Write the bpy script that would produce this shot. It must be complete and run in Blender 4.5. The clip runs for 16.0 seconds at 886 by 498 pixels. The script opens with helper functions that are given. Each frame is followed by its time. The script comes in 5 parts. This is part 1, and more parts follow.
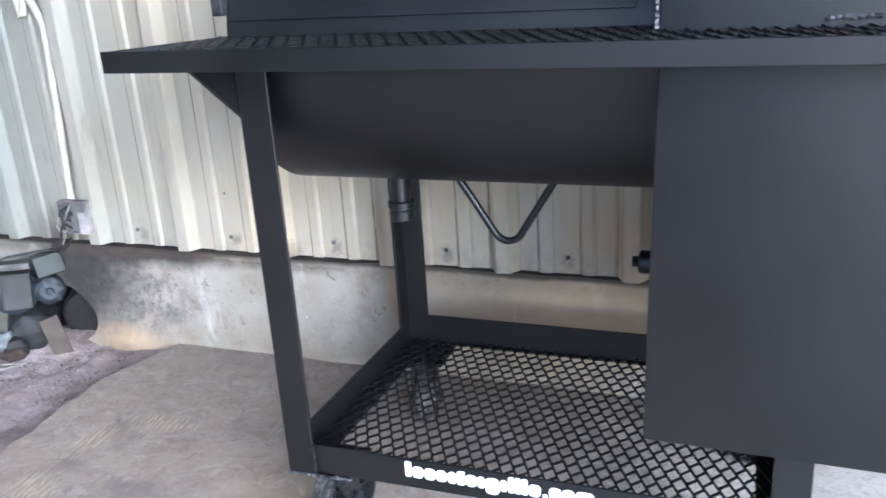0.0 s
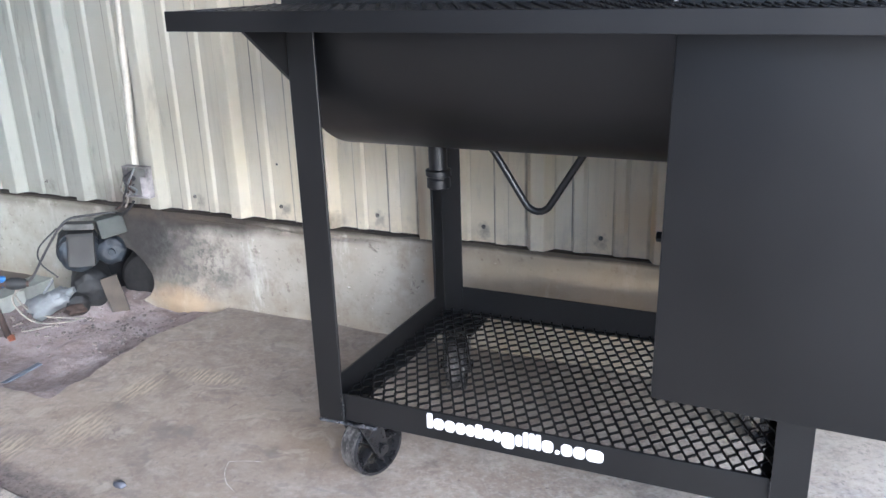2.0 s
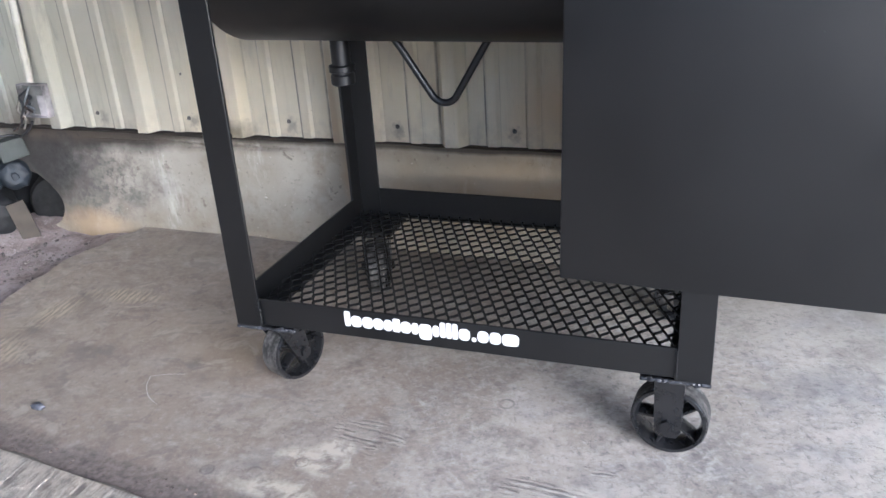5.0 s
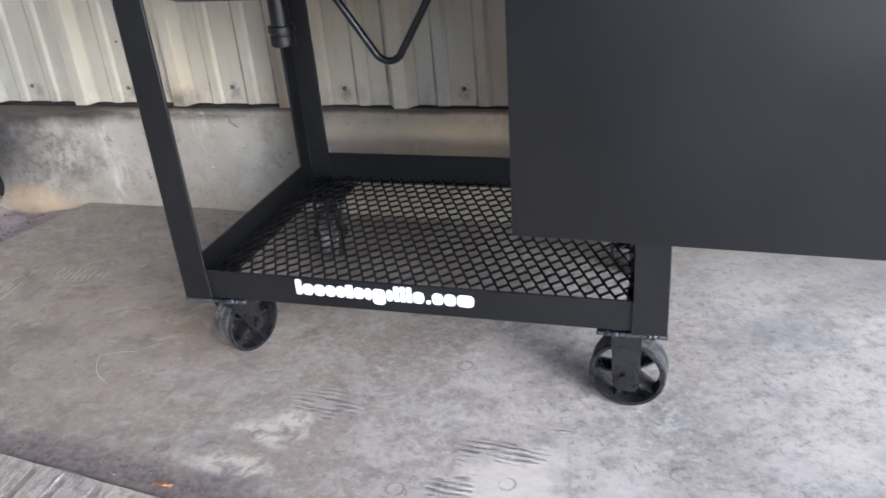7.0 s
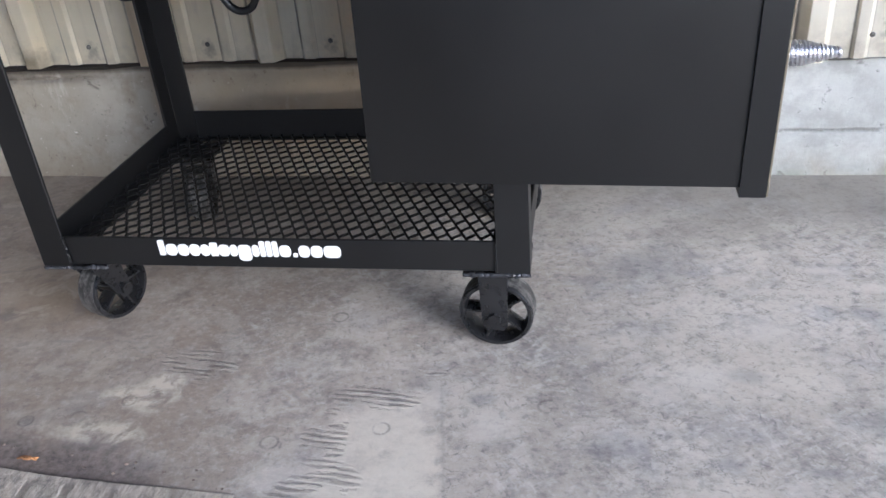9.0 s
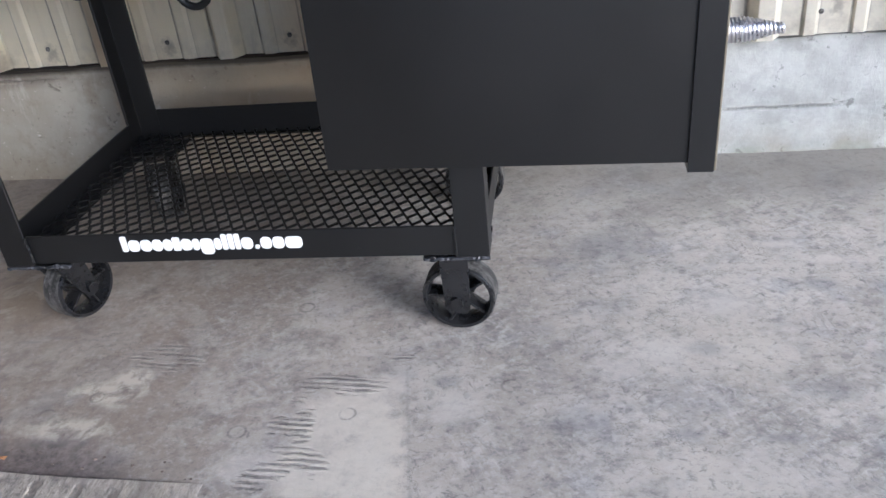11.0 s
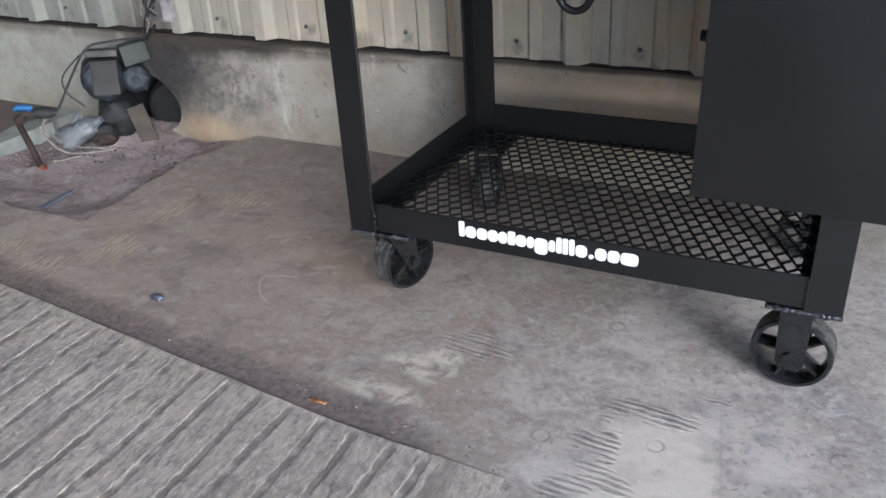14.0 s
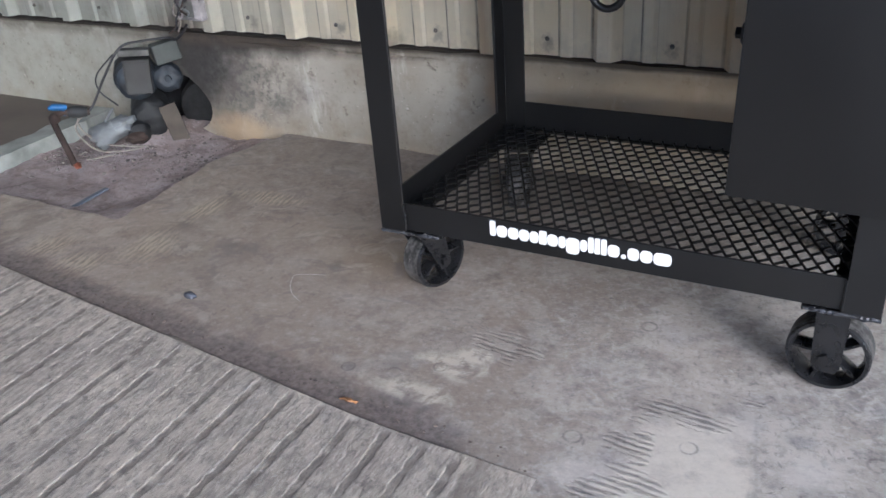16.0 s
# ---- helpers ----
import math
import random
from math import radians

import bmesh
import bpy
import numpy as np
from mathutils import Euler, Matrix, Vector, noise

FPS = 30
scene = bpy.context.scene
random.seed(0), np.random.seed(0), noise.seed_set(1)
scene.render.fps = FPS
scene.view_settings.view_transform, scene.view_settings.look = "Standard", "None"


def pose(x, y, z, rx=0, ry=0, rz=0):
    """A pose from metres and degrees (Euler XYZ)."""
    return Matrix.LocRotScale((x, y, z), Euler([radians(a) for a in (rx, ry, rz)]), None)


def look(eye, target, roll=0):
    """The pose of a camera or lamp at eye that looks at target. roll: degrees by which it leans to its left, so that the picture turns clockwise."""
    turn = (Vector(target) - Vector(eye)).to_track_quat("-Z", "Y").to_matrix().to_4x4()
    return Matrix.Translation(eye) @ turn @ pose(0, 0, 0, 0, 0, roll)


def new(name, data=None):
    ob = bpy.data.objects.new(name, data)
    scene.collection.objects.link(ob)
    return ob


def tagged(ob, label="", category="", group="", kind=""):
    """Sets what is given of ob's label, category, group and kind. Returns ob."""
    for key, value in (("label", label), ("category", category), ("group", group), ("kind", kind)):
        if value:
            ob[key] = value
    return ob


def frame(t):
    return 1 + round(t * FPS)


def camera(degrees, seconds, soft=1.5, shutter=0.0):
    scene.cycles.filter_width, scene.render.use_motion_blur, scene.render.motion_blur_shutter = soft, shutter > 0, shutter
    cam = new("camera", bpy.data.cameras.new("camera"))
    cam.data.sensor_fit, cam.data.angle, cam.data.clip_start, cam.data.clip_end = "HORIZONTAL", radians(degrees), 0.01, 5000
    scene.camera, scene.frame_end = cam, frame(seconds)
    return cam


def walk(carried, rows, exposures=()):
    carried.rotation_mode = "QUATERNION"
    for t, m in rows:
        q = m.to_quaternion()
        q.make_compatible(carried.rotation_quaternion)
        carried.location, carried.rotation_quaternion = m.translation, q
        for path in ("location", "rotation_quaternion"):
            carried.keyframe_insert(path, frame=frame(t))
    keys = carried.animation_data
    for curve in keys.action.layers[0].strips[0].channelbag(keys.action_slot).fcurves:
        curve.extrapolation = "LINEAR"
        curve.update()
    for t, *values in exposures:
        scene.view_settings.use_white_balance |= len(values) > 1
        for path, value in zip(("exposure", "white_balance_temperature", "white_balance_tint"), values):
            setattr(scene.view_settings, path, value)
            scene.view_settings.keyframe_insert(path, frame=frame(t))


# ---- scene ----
cam = camera(55.0, 16.0, shutter=0.5)
PATH = [
    (0, (0.114, 0.097, 1.047), (-0.555, 1.86, 0.378), -3.6),
    (0.5, (0.154, 0.069, 1.042), (-0.477, 1.851, 0.39), -2.0),
    (1, (0.163, 0.045, 1.037), (-0.578, 1.787, 0.392), -2.9),
    (1.5, (0.183, 0.032, 1.014), (-0.559, 1.767, 0.351), -2.3),
    (2, (0.192, 0.021, 1.005), (-0.6, 1.737, 0.35), -2.0),
    (2.5, (0.192, 0.028, 0.999), (-0.577, 1.741, 0.309), -2.5),
    (3, (0.187, 0.035, 1.003), (-0.591, 1.748, 0.325), -2.6),
    (3.5, (0.189, 0.031, 0.98), (-0.567, 1.717, 0.215), -2.1),
    (4, (0.189, 0.024, 0.965), (-0.569, 1.692, 0.162), -2.5),
    (4.5, (0.227, 0.038, 0.95), (-0.454, 1.715, 0.1), -3.8),
    (4.7, (0.233, 0.038, 0.959), (-0.425, 1.729, 0.119), -3.8),
    (7, (0.246, 0.068, 0.939), (-0.303, 1.756, 0.017), -5.1),
    (7.5, (0.3, 0.082, 0.939), (-0.086, 1.781, -0.043), -5.6),
    (8, (0.325, 0.082, 0.936), (-0.032, 1.788, -0.046), -6.8),
    (8.5, (0.33, 0.086, 0.922), (-0.007, 1.78, -0.087), -6.5),
    (9, (0.316, 0.071, 0.914), (-0.019, 1.76, -0.103), -5.0),
    (11.3, (0.357, 0.051, 0.9), (0.065, 1.741, -0.129), -6.5),
    (11.5, (0.35, 0.057, 0.893), (0.058, 1.75, -0.132), -6.1),
    (12, (0.329, 0.06, 0.897), (-0.031, 1.738, -0.13), -6.2),
    (12.5, (0.27, 0.046, 0.905), (-0.282, 1.695, -0.084), -5.2),
    (13, (0.227, 0.042, 0.898), (-0.492, 1.619, -0.098), -5.4),
    (13.5, (0.201, 0.035, 0.899), (-0.569, 1.586, -0.102), -3.0),
    (14, (0.187, 0.022, 0.91), (-0.625, 1.576, -0.052), -3.6),
    (14.5, (0.184, 0.021, 0.912), (-0.642, 1.572, -0.044), -4.1),
    (15, (0.176, 0.022, 0.91), (-0.668, 1.553, -0.062), -4.5),
    (15.5, (0.18, 0.026, 0.911), (-0.659, 1.563, -0.055), -3.5),
    (16, (0.178, 0.023, 0.915), (-0.688, 1.545, -0.052), -4.5),
]
EXPOSURES = [(t, stops - 0.04, kelvin, 12) for t, stops, kelvin in ((0, 1.95, 4520), (1, 1.88, 4640), (2, 1.77, 4720), (3.5, 1.68, 4780), (4.5, 1.48, 4780), (7, 1.41, 4780), (8, 1.17, 4840), (9, 0.98, 4840), (12, 0.96, 4840), (16, 0.97, 4820))]
walk(cam, [(t, look(eye, target, roll)) for t, eye, target, roll in PATH], EXPOSURES)

# ---- light ----
world = bpy.data.worlds.new("sky")
scene.world = world
world.use_nodes = True
wn = world.node_tree.nodes
sky = wn.new("ShaderNodeTexSky")
sky.sky_type = "NISHITA"
sky.sun_disc = False
sky.dust_density = 4.0
sky.ozone_density = 0.6
sky.sun_elevation = radians(21)
sky.sun_rotation = radians(130)
world.node_tree.links.new(sky.outputs[0], wn["Background"].inputs[0])
wn["Background"].inputs[1].default_value = 0.145
sun_data = bpy.data.lights.new("sun", "SUN")
sun_data.energy, sun_data.angle, sun_data.color = 1.4, radians(40), (1.0, 0.95, 0.88)
sun = new("sun", sun_data)
sun.matrix_world = look((3.3, -1.6, 1.6), (0, 1.2, 0))


# ---- materials ----
RIB0, PITCH = -0.4225, 0.300  # the wall sheet's ribs


def material(name):
    m = bpy.data.materials.new(name)
    m.use_nodes = True
    return m, m.node_tree.nodes, m.node_tree.links


class Graph:
    """Short hands for a node tree."""

    def __init__(self, name):
        self.m, self.n, self.l = material(name)
        self.bsdf = self.n["Principled BSDF"]
        self.obj = self.n.new("ShaderNodeTexCoord").outputs["Object"]
        self.pos = self.n.new("ShaderNodeNewGeometry").outputs["Position"]

    def put(self, socket, value):
        if hasattr(value, "is_linked") or hasattr(value, "links"):
            self.l.new(value, socket)
        else:
            socket.default_value = value

    def noise(self, scale, detail=6, rough=0.6, vec=None, stretch=None, distort=0.0):
        v = vec if vec is not None else self.pos
        if stretch:
            mp = self.n.new("ShaderNodeMapping")
            mp.inputs["Scale"].default_value = stretch
            self.l.new(v, mp.inputs[0])
            v = mp.outputs[0]
        t = self.n.new("ShaderNodeTexNoise")
        t.inputs["Scale"].default_value, t.inputs["Detail"].default_value = scale, detail
        t.inputs["Roughness"].default_value, t.inputs["Distortion"].default_value = rough, distort
        self.l.new(v, t.inputs["Vector"])
        return t.outputs[0]

    def ramp(self, f, a, b, lo=0.0, hi=1.0):
        r = self.n.new("ShaderNodeMapRange")
        r.inputs[1].default_value, r.inputs[2].default_value = a, b
        r.inputs[3].default_value, r.inputs[4].default_value = lo, hi
        self.l.new(f, r.inputs[0])
        return r.outputs[0]

    def mix(self, f, a, b, mode="MIX"):
        x = self.n.new("ShaderNodeMix")
        x.data_type, x.blend_type = "RGBA", mode
        self.put(x.inputs[0], f)
        for s, c in ((x.inputs[6], a), (x.inputs[7], b)):
            self.put(s, (*c, 1) if isinstance(c, tuple) else c)
        return x.outputs[2]

    def math(self, op, a, b=0.0):
        x = self.n.new("ShaderNodeMath")
        x.operation = op
        self.put(x.inputs[0], a)
        self.put(x.inputs[1], b)
        return x.outputs[0]

    def axis(self, i, vec=None):
        s = self.n.new("ShaderNodeSeparateXYZ")
        self.l.new(vec if vec is not None else self.pos, s.inputs[0])
        return s.outputs[i]

    def blob(self, centre, size, soft=0.5, wobble=0.35, scale=9.0):
        """One patch round a place, with a ragged rim: 1 inside, 0 outside."""
        mp = self.n.new("ShaderNodeMapping")
        mp.vector_type = "POINT"
        mp.inputs["Location"].default_value = [-c / s for c, s in zip(centre, size)]
        mp.inputs["Scale"].default_value = [1 / s for s in size]
        self.l.new(self.pos, mp.inputs[0])
        d = self.n.new("ShaderNodeVectorMath")
        d.operation = "LENGTH"
        self.l.new(mp.outputs[0], d.inputs[0])
        w = self.math("MULTIPLY", self.math("SUBTRACT", self.noise(scale, 5), 0.5), 2 * wobble)
        return self.ramp(self.math("ADD", d.outputs["Value"], w), 1.0, 1.0 - soft)

    def bump(self, h, strength, dist=0.002, under=None):
        b = self.n.new("ShaderNodeBump")
        b.inputs["Strength"].default_value, b.inputs["Distance"].default_value = strength, dist
        self.l.new(h, b.inputs["Height"])
        if under is not None:
            self.l.new(under, b.inputs["Normal"])
        return b.outputs[0]

    def done(self, colour, rough, normal=None, metal=0.0, spec=0.5):
        self.put(self.bsdf.inputs["Base Color"], (*colour, 1) if isinstance(colour, tuple) else colour)
        self.put(self.bsdf.inputs["Roughness"], rough)
        self.put(self.bsdf.inputs["Metallic"], metal)
        self.put(self.bsdf.inputs["Specular IOR Level"], spec)
        if normal is not None:
            self.l.new(normal, self.bsdf.inputs["Normal"])
        return self.m


def plain(name, colour, rough=0.6, metal=0.0, vary=0.25, scale=30.0, bump=0.15):
    g = Graph(name)
    f = g.noise(scale)
    c = g.mix(g.ramp(g.noise(scale * 0.25), 0.35, 0.7), tuple(v * (1 - vary) for v in colour), tuple(min(1, v * (1 + vary)) for v in colour))
    return g.done(c, g.ramp(f, 0.3, 0.7, max(0.05, rough - 0.1), min(1, rough + 0.1)), g.bump(f, bump, 0.001), metal)


def make_paint():
    g = Graph("black_satin_paint")
    fine, wide = g.noise(700, 3), g.noise(6, 4)
    c = g.mix(g.ramp(wide, 0.35, 0.7), (0.0028, 0.0030, 0.0034), (0.0048, 0.0049, 0.0053))
    c = g.mix(g.ramp(g.noise(60, 8, 0.7), 0.68, 0.74, 0, 0.25), c, (0.04, 0.04, 0.04))
    return g.done(c, g.ramp(wide, 0.3, 0.7, 0.36, 0.48), g.bump(fine, 0.12, 0.0004), spec=0.56)


def make_panel():
    g = Graph("cream_wall_panel_paint")
    streak = g.noise(1.0, 6, 0.65, stretch=(55, 55, 1.6))
    blotch = g.noise(3.5, 7, 0.65)
    c = g.mix(g.ramp(blotch, 0.35, 0.7), (0.87, 0.79, 0.605), (0.93, 0.88, 0.735))
    # grey-green left sheets, with the weaker light there painted in
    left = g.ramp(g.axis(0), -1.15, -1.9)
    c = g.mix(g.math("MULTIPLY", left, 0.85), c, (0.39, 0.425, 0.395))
    c = g.mix(g.ramp(streak, 0.55, 0.75, 0, 0.18), c, (0.40, 0.36, 0.275))
    run = g.noise(1.0, 7, 0.7, stretch=(26, 26, 4.5), distort=0.4)
    c = g.mix(g.math("MULTIPLY", g.ramp(g.axis(0), -1.45, -1.75, 0.25, 1.0), g.ramp(run, 0.57, 0.68, 0, 0.55)), c, (0.25, 0.245, 0.215))
    # right end paler: its strong daylight is painted into the sheet
    c = g.mix(g.ramp(g.axis(0), 0.35, 0.7, 0, 0.6), c, (0.86, 0.83, 0.74))
    # grime and the ribs' shadow lines, both painted along the folds
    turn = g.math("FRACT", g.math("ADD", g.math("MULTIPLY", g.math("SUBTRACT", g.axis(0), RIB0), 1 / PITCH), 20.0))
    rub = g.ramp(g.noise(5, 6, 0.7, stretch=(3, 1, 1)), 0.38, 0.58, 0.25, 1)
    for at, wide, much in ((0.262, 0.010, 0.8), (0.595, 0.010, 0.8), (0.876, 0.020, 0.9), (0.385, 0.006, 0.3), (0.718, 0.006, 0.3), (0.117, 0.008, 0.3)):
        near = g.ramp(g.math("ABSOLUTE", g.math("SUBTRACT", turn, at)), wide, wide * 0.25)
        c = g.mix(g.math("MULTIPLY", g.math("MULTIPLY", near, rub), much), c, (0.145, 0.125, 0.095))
    # smudges round the bottom row of screws
    dx = g.math("MULTIPLY", g.math("SUBTRACT", turn, 0.5), PITCH / 0.020)
    dz = g.math("MULTIPLY", g.math("SUBTRACT", g.axis(2), 0.338), 1 / 0.026)
    far = g.math("SQRT", g.math("ADD", g.math("MULTIPLY", dx, dx), g.math("MULTIPLY", dz, dz)))
    smudge = g.math("MULTIPLY", g.ramp(g.math("ADD", far, g.ramp(g.noise(60, 5), 0.3, 0.7, -0.5, 0.5)), 1.0, 0.2), 0.55)
    c = g.mix(smudge, c, (0.22, 0.20, 0.165))
    c = g.mix(g.math("MULTIPLY", g.blob((-1.03, 1.93, 0.325), (0.06, 0.3, 0.045), 0.8, 0.8, 22), 0.75), c, (0.20, 0.165, 0.085))
    c = g.mix(g.math("MULTIPLY", g.blob((-0.735, 1.93, 0.36), (0.024, 0.3, 0.22), 0.6, 0.25, 8), 0.55), c, (0.50, 0.37, 0.22))
    # warm bounce light painted onto the sheet beside the firebox
    c = g.mix(g.math("MULTIPLY", g.blob((-0.16, 1.93, 0.40), (0.19, 0.3, 0.15), 0.9, 0.3, 6), 0.6), c, (0.80, 0.56, 0.27))
    foot = g.math("MULTIPLY", g.ramp(g.axis(2), 0.40, 0.285), g.ramp(g.noise(14, 7, 0.7), 0.42, 0.66))
    c = g.mix(g.math("MULTIPLY", foot, 0.5), c, (0.24, 0.20, 0.145))
    c = g.mix(g.math("MULTIPLY", g.blob((-1.76, 1.93, 0.30), (0.13, 0.2, 0.11), 0.9, 0.8), 0.8), c, (0.15, 0.12, 0.10))
    c = g.mix(g.ramp(g.noise(90, 8, 0.75), 0.66, 0.70, 0, 0.7), c, (0.27, 0.225, 0.165))
    return g.done(c, 0.40, g.bump(g.noise(8, 5), 0.15, 0.004))


def make_plinth():
    g = Graph("weathered_plinth_concrete")
    big, mid, fine = g.noise(2.2, 7, 0.62), g.noise(13, 8, 0.7), g.noise(70, 6, 0.7)
    c = g.mix(g.ramp(big, 0.35, 0.68), (0.25, 0.224, 0.178), (0.39, 0.367, 0.322))
    c = g.mix(g.ramp(mid, 0.50, 0.68, 0, 0.7), c, (0.215, 0.185, 0.145))
    c = g.mix(g.ramp(g.noise(5, 6, 0.7, stretch=(3, 1, 0.7)), 0.58, 0.72, 0, 0.6), c, (0.57, 0.55, 0.51))
    c = g.mix(g.math("MULTIPLY", g.ramp(g.axis(0), -1.75, -2.0), 0.6), c, g.mix(g.ramp(mid, 0.35, 0.7), (0.30, 0.31, 0.275), (0.21, 0.218, 0.193)))
    c = g.mix(g.ramp(g.noise(22, 5, 0.7, distort=0.8), 0.65, 0.70, 0, 0.75), c, (0.13, 0.118, 0.10))
    c = g.mix(g.ramp(g.noise(48, 7, 0.72), 0.60, 0.66, 0, 0.6), c, (0.12, 0.105, 0.085))
    c = g.mix(g.ramp(g.noise(85, 5, 0.7), 0.66, 0.70, 0, 0.7), c, (0.62, 0.60, 0.56))
    grey = g.ramp(g.axis(0), 0.35, 0.75)
    c = g.mix(g.math("MULTIPLY", grey, 0.75), c, g.mix(g.ramp(mid, 0.35, 0.7), (0.32, 0.333, 0.328), (0.49, 0.505, 0.50)))
    damp = g.math("MULTIPLY", grey, g.ramp(g.noise(6, 8, 0.7, stretch=(1, 1, 1.6)), 0.50, 0.62, 0, 0.5))
    c = g.mix(damp, c, (0.235, 0.24, 0.228))
    chip = g.math("MULTIPLY", grey, g.ramp(g.noise(26, 7, 0.7, distort=0.5), 0.61, 0.66, 0, 0.75))
    c = g.mix(chip, c, (0.14, 0.14, 0.132))
    low = g.math("MULTIPLY", g.ramp(g.axis(2), 0.09, 0.0), g.ramp(g.noise(9, 6), 0.38, 0.66))
    c = g.mix(g.math("MULTIPLY", low, 0.6), c, (0.20, 0.16, 0.105))
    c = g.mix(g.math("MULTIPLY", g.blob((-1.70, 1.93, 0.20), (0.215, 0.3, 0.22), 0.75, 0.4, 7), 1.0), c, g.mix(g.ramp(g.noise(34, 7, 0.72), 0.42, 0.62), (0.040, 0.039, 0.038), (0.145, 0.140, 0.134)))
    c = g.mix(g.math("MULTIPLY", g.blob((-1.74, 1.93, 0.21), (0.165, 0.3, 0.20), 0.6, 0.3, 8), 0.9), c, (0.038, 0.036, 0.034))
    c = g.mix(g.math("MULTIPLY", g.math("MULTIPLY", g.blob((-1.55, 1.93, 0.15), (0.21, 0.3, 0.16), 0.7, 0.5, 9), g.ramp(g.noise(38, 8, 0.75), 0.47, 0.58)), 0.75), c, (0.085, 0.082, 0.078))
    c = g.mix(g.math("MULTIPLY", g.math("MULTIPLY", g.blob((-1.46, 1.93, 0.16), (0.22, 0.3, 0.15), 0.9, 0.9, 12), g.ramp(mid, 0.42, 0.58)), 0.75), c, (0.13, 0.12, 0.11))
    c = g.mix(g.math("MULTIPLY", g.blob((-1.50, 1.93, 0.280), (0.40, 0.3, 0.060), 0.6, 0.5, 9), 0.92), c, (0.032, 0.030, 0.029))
    c = g.mix(g.math("MULTIPLY", g.blob((-1.60, 1.90, -0.01), (0.19, 0.3, 0.075), 0.6, 0.6, 10), 0.62), c, (0.43, 0.315, 0.19))
    c = g.mix(g.math("MULTIPLY", g.blob((-1.597, 1.90, -0.045), (0.014, 0.3, 0.012), 0.8, 0.5, 30), 0.8), c, (0.16, 0.05, 0.02))
    # warm bounce light under the cart, painted onto the concrete
    c = g.mix(g.math("MULTIPLY", g.blob((-0.22, 1.93, 0.20), (0.42, 0.3, 0.17), 0.9, 0.4, 7), 0.7), c, (0.56, 0.44, 0.28))
    c = g.mix(g.math("MULTIPLY", g.blob((-0.715, 1.93, 0.20), (0.050, 0.3, 0.13), 0.9, 0.4, 12), 0.6), c, (0.28, 0.175, 0.085))
    # grime along the top, with the dark of the gap above painted in
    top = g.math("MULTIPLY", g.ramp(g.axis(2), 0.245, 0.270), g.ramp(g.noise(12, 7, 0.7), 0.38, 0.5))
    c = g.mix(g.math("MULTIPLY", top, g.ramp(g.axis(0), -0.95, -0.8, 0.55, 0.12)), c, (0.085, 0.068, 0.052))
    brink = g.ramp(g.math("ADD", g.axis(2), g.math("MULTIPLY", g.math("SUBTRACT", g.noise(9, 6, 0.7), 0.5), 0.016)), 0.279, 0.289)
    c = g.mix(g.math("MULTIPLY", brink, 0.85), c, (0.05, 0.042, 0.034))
    # the form joint and its leaching, right of the firebox
    wob = g.math("MULTIPLY", g.math("SUBTRACT", g.noise(6, 5), 0.5), 0.012)
    line = g.ramp(g.math("ABSOLUTE", g.math("SUBTRACT", g.math("ADD", g.axis(2), wob), 0.108)), 0.006, 0.001)
    line = g.math("MULTIPLY", g.math("MULTIPLY", line, grey), g.ramp(g.noise(7, 7, 0.75), 0.50, 0.64, 0.10, 1))
    c = g.mix(g.math("MULTIPLY", line, 0.6), c, (0.19, 0.19, 0.18))
    moss = g.math("MULTIPLY", g.math("MULTIPLY", g.ramp(g.axis(2), 0.045, 0.0), grey), g.ramp(g.noise(8, 6, 0.7), 0.35, 0.6))
    c = g.mix(g.math("MULTIPLY", moss, 0.7), c, (0.17, 0.18, 0.145))
    n = g.bump(g.math("MULTIPLY", line, -1), 0.8, 0.006, g.bump(mid, 0.6, 0.006))
    return g.done(c, 0.9, g.bump(fine, 0.5, 0.002, n), spec=0.25)


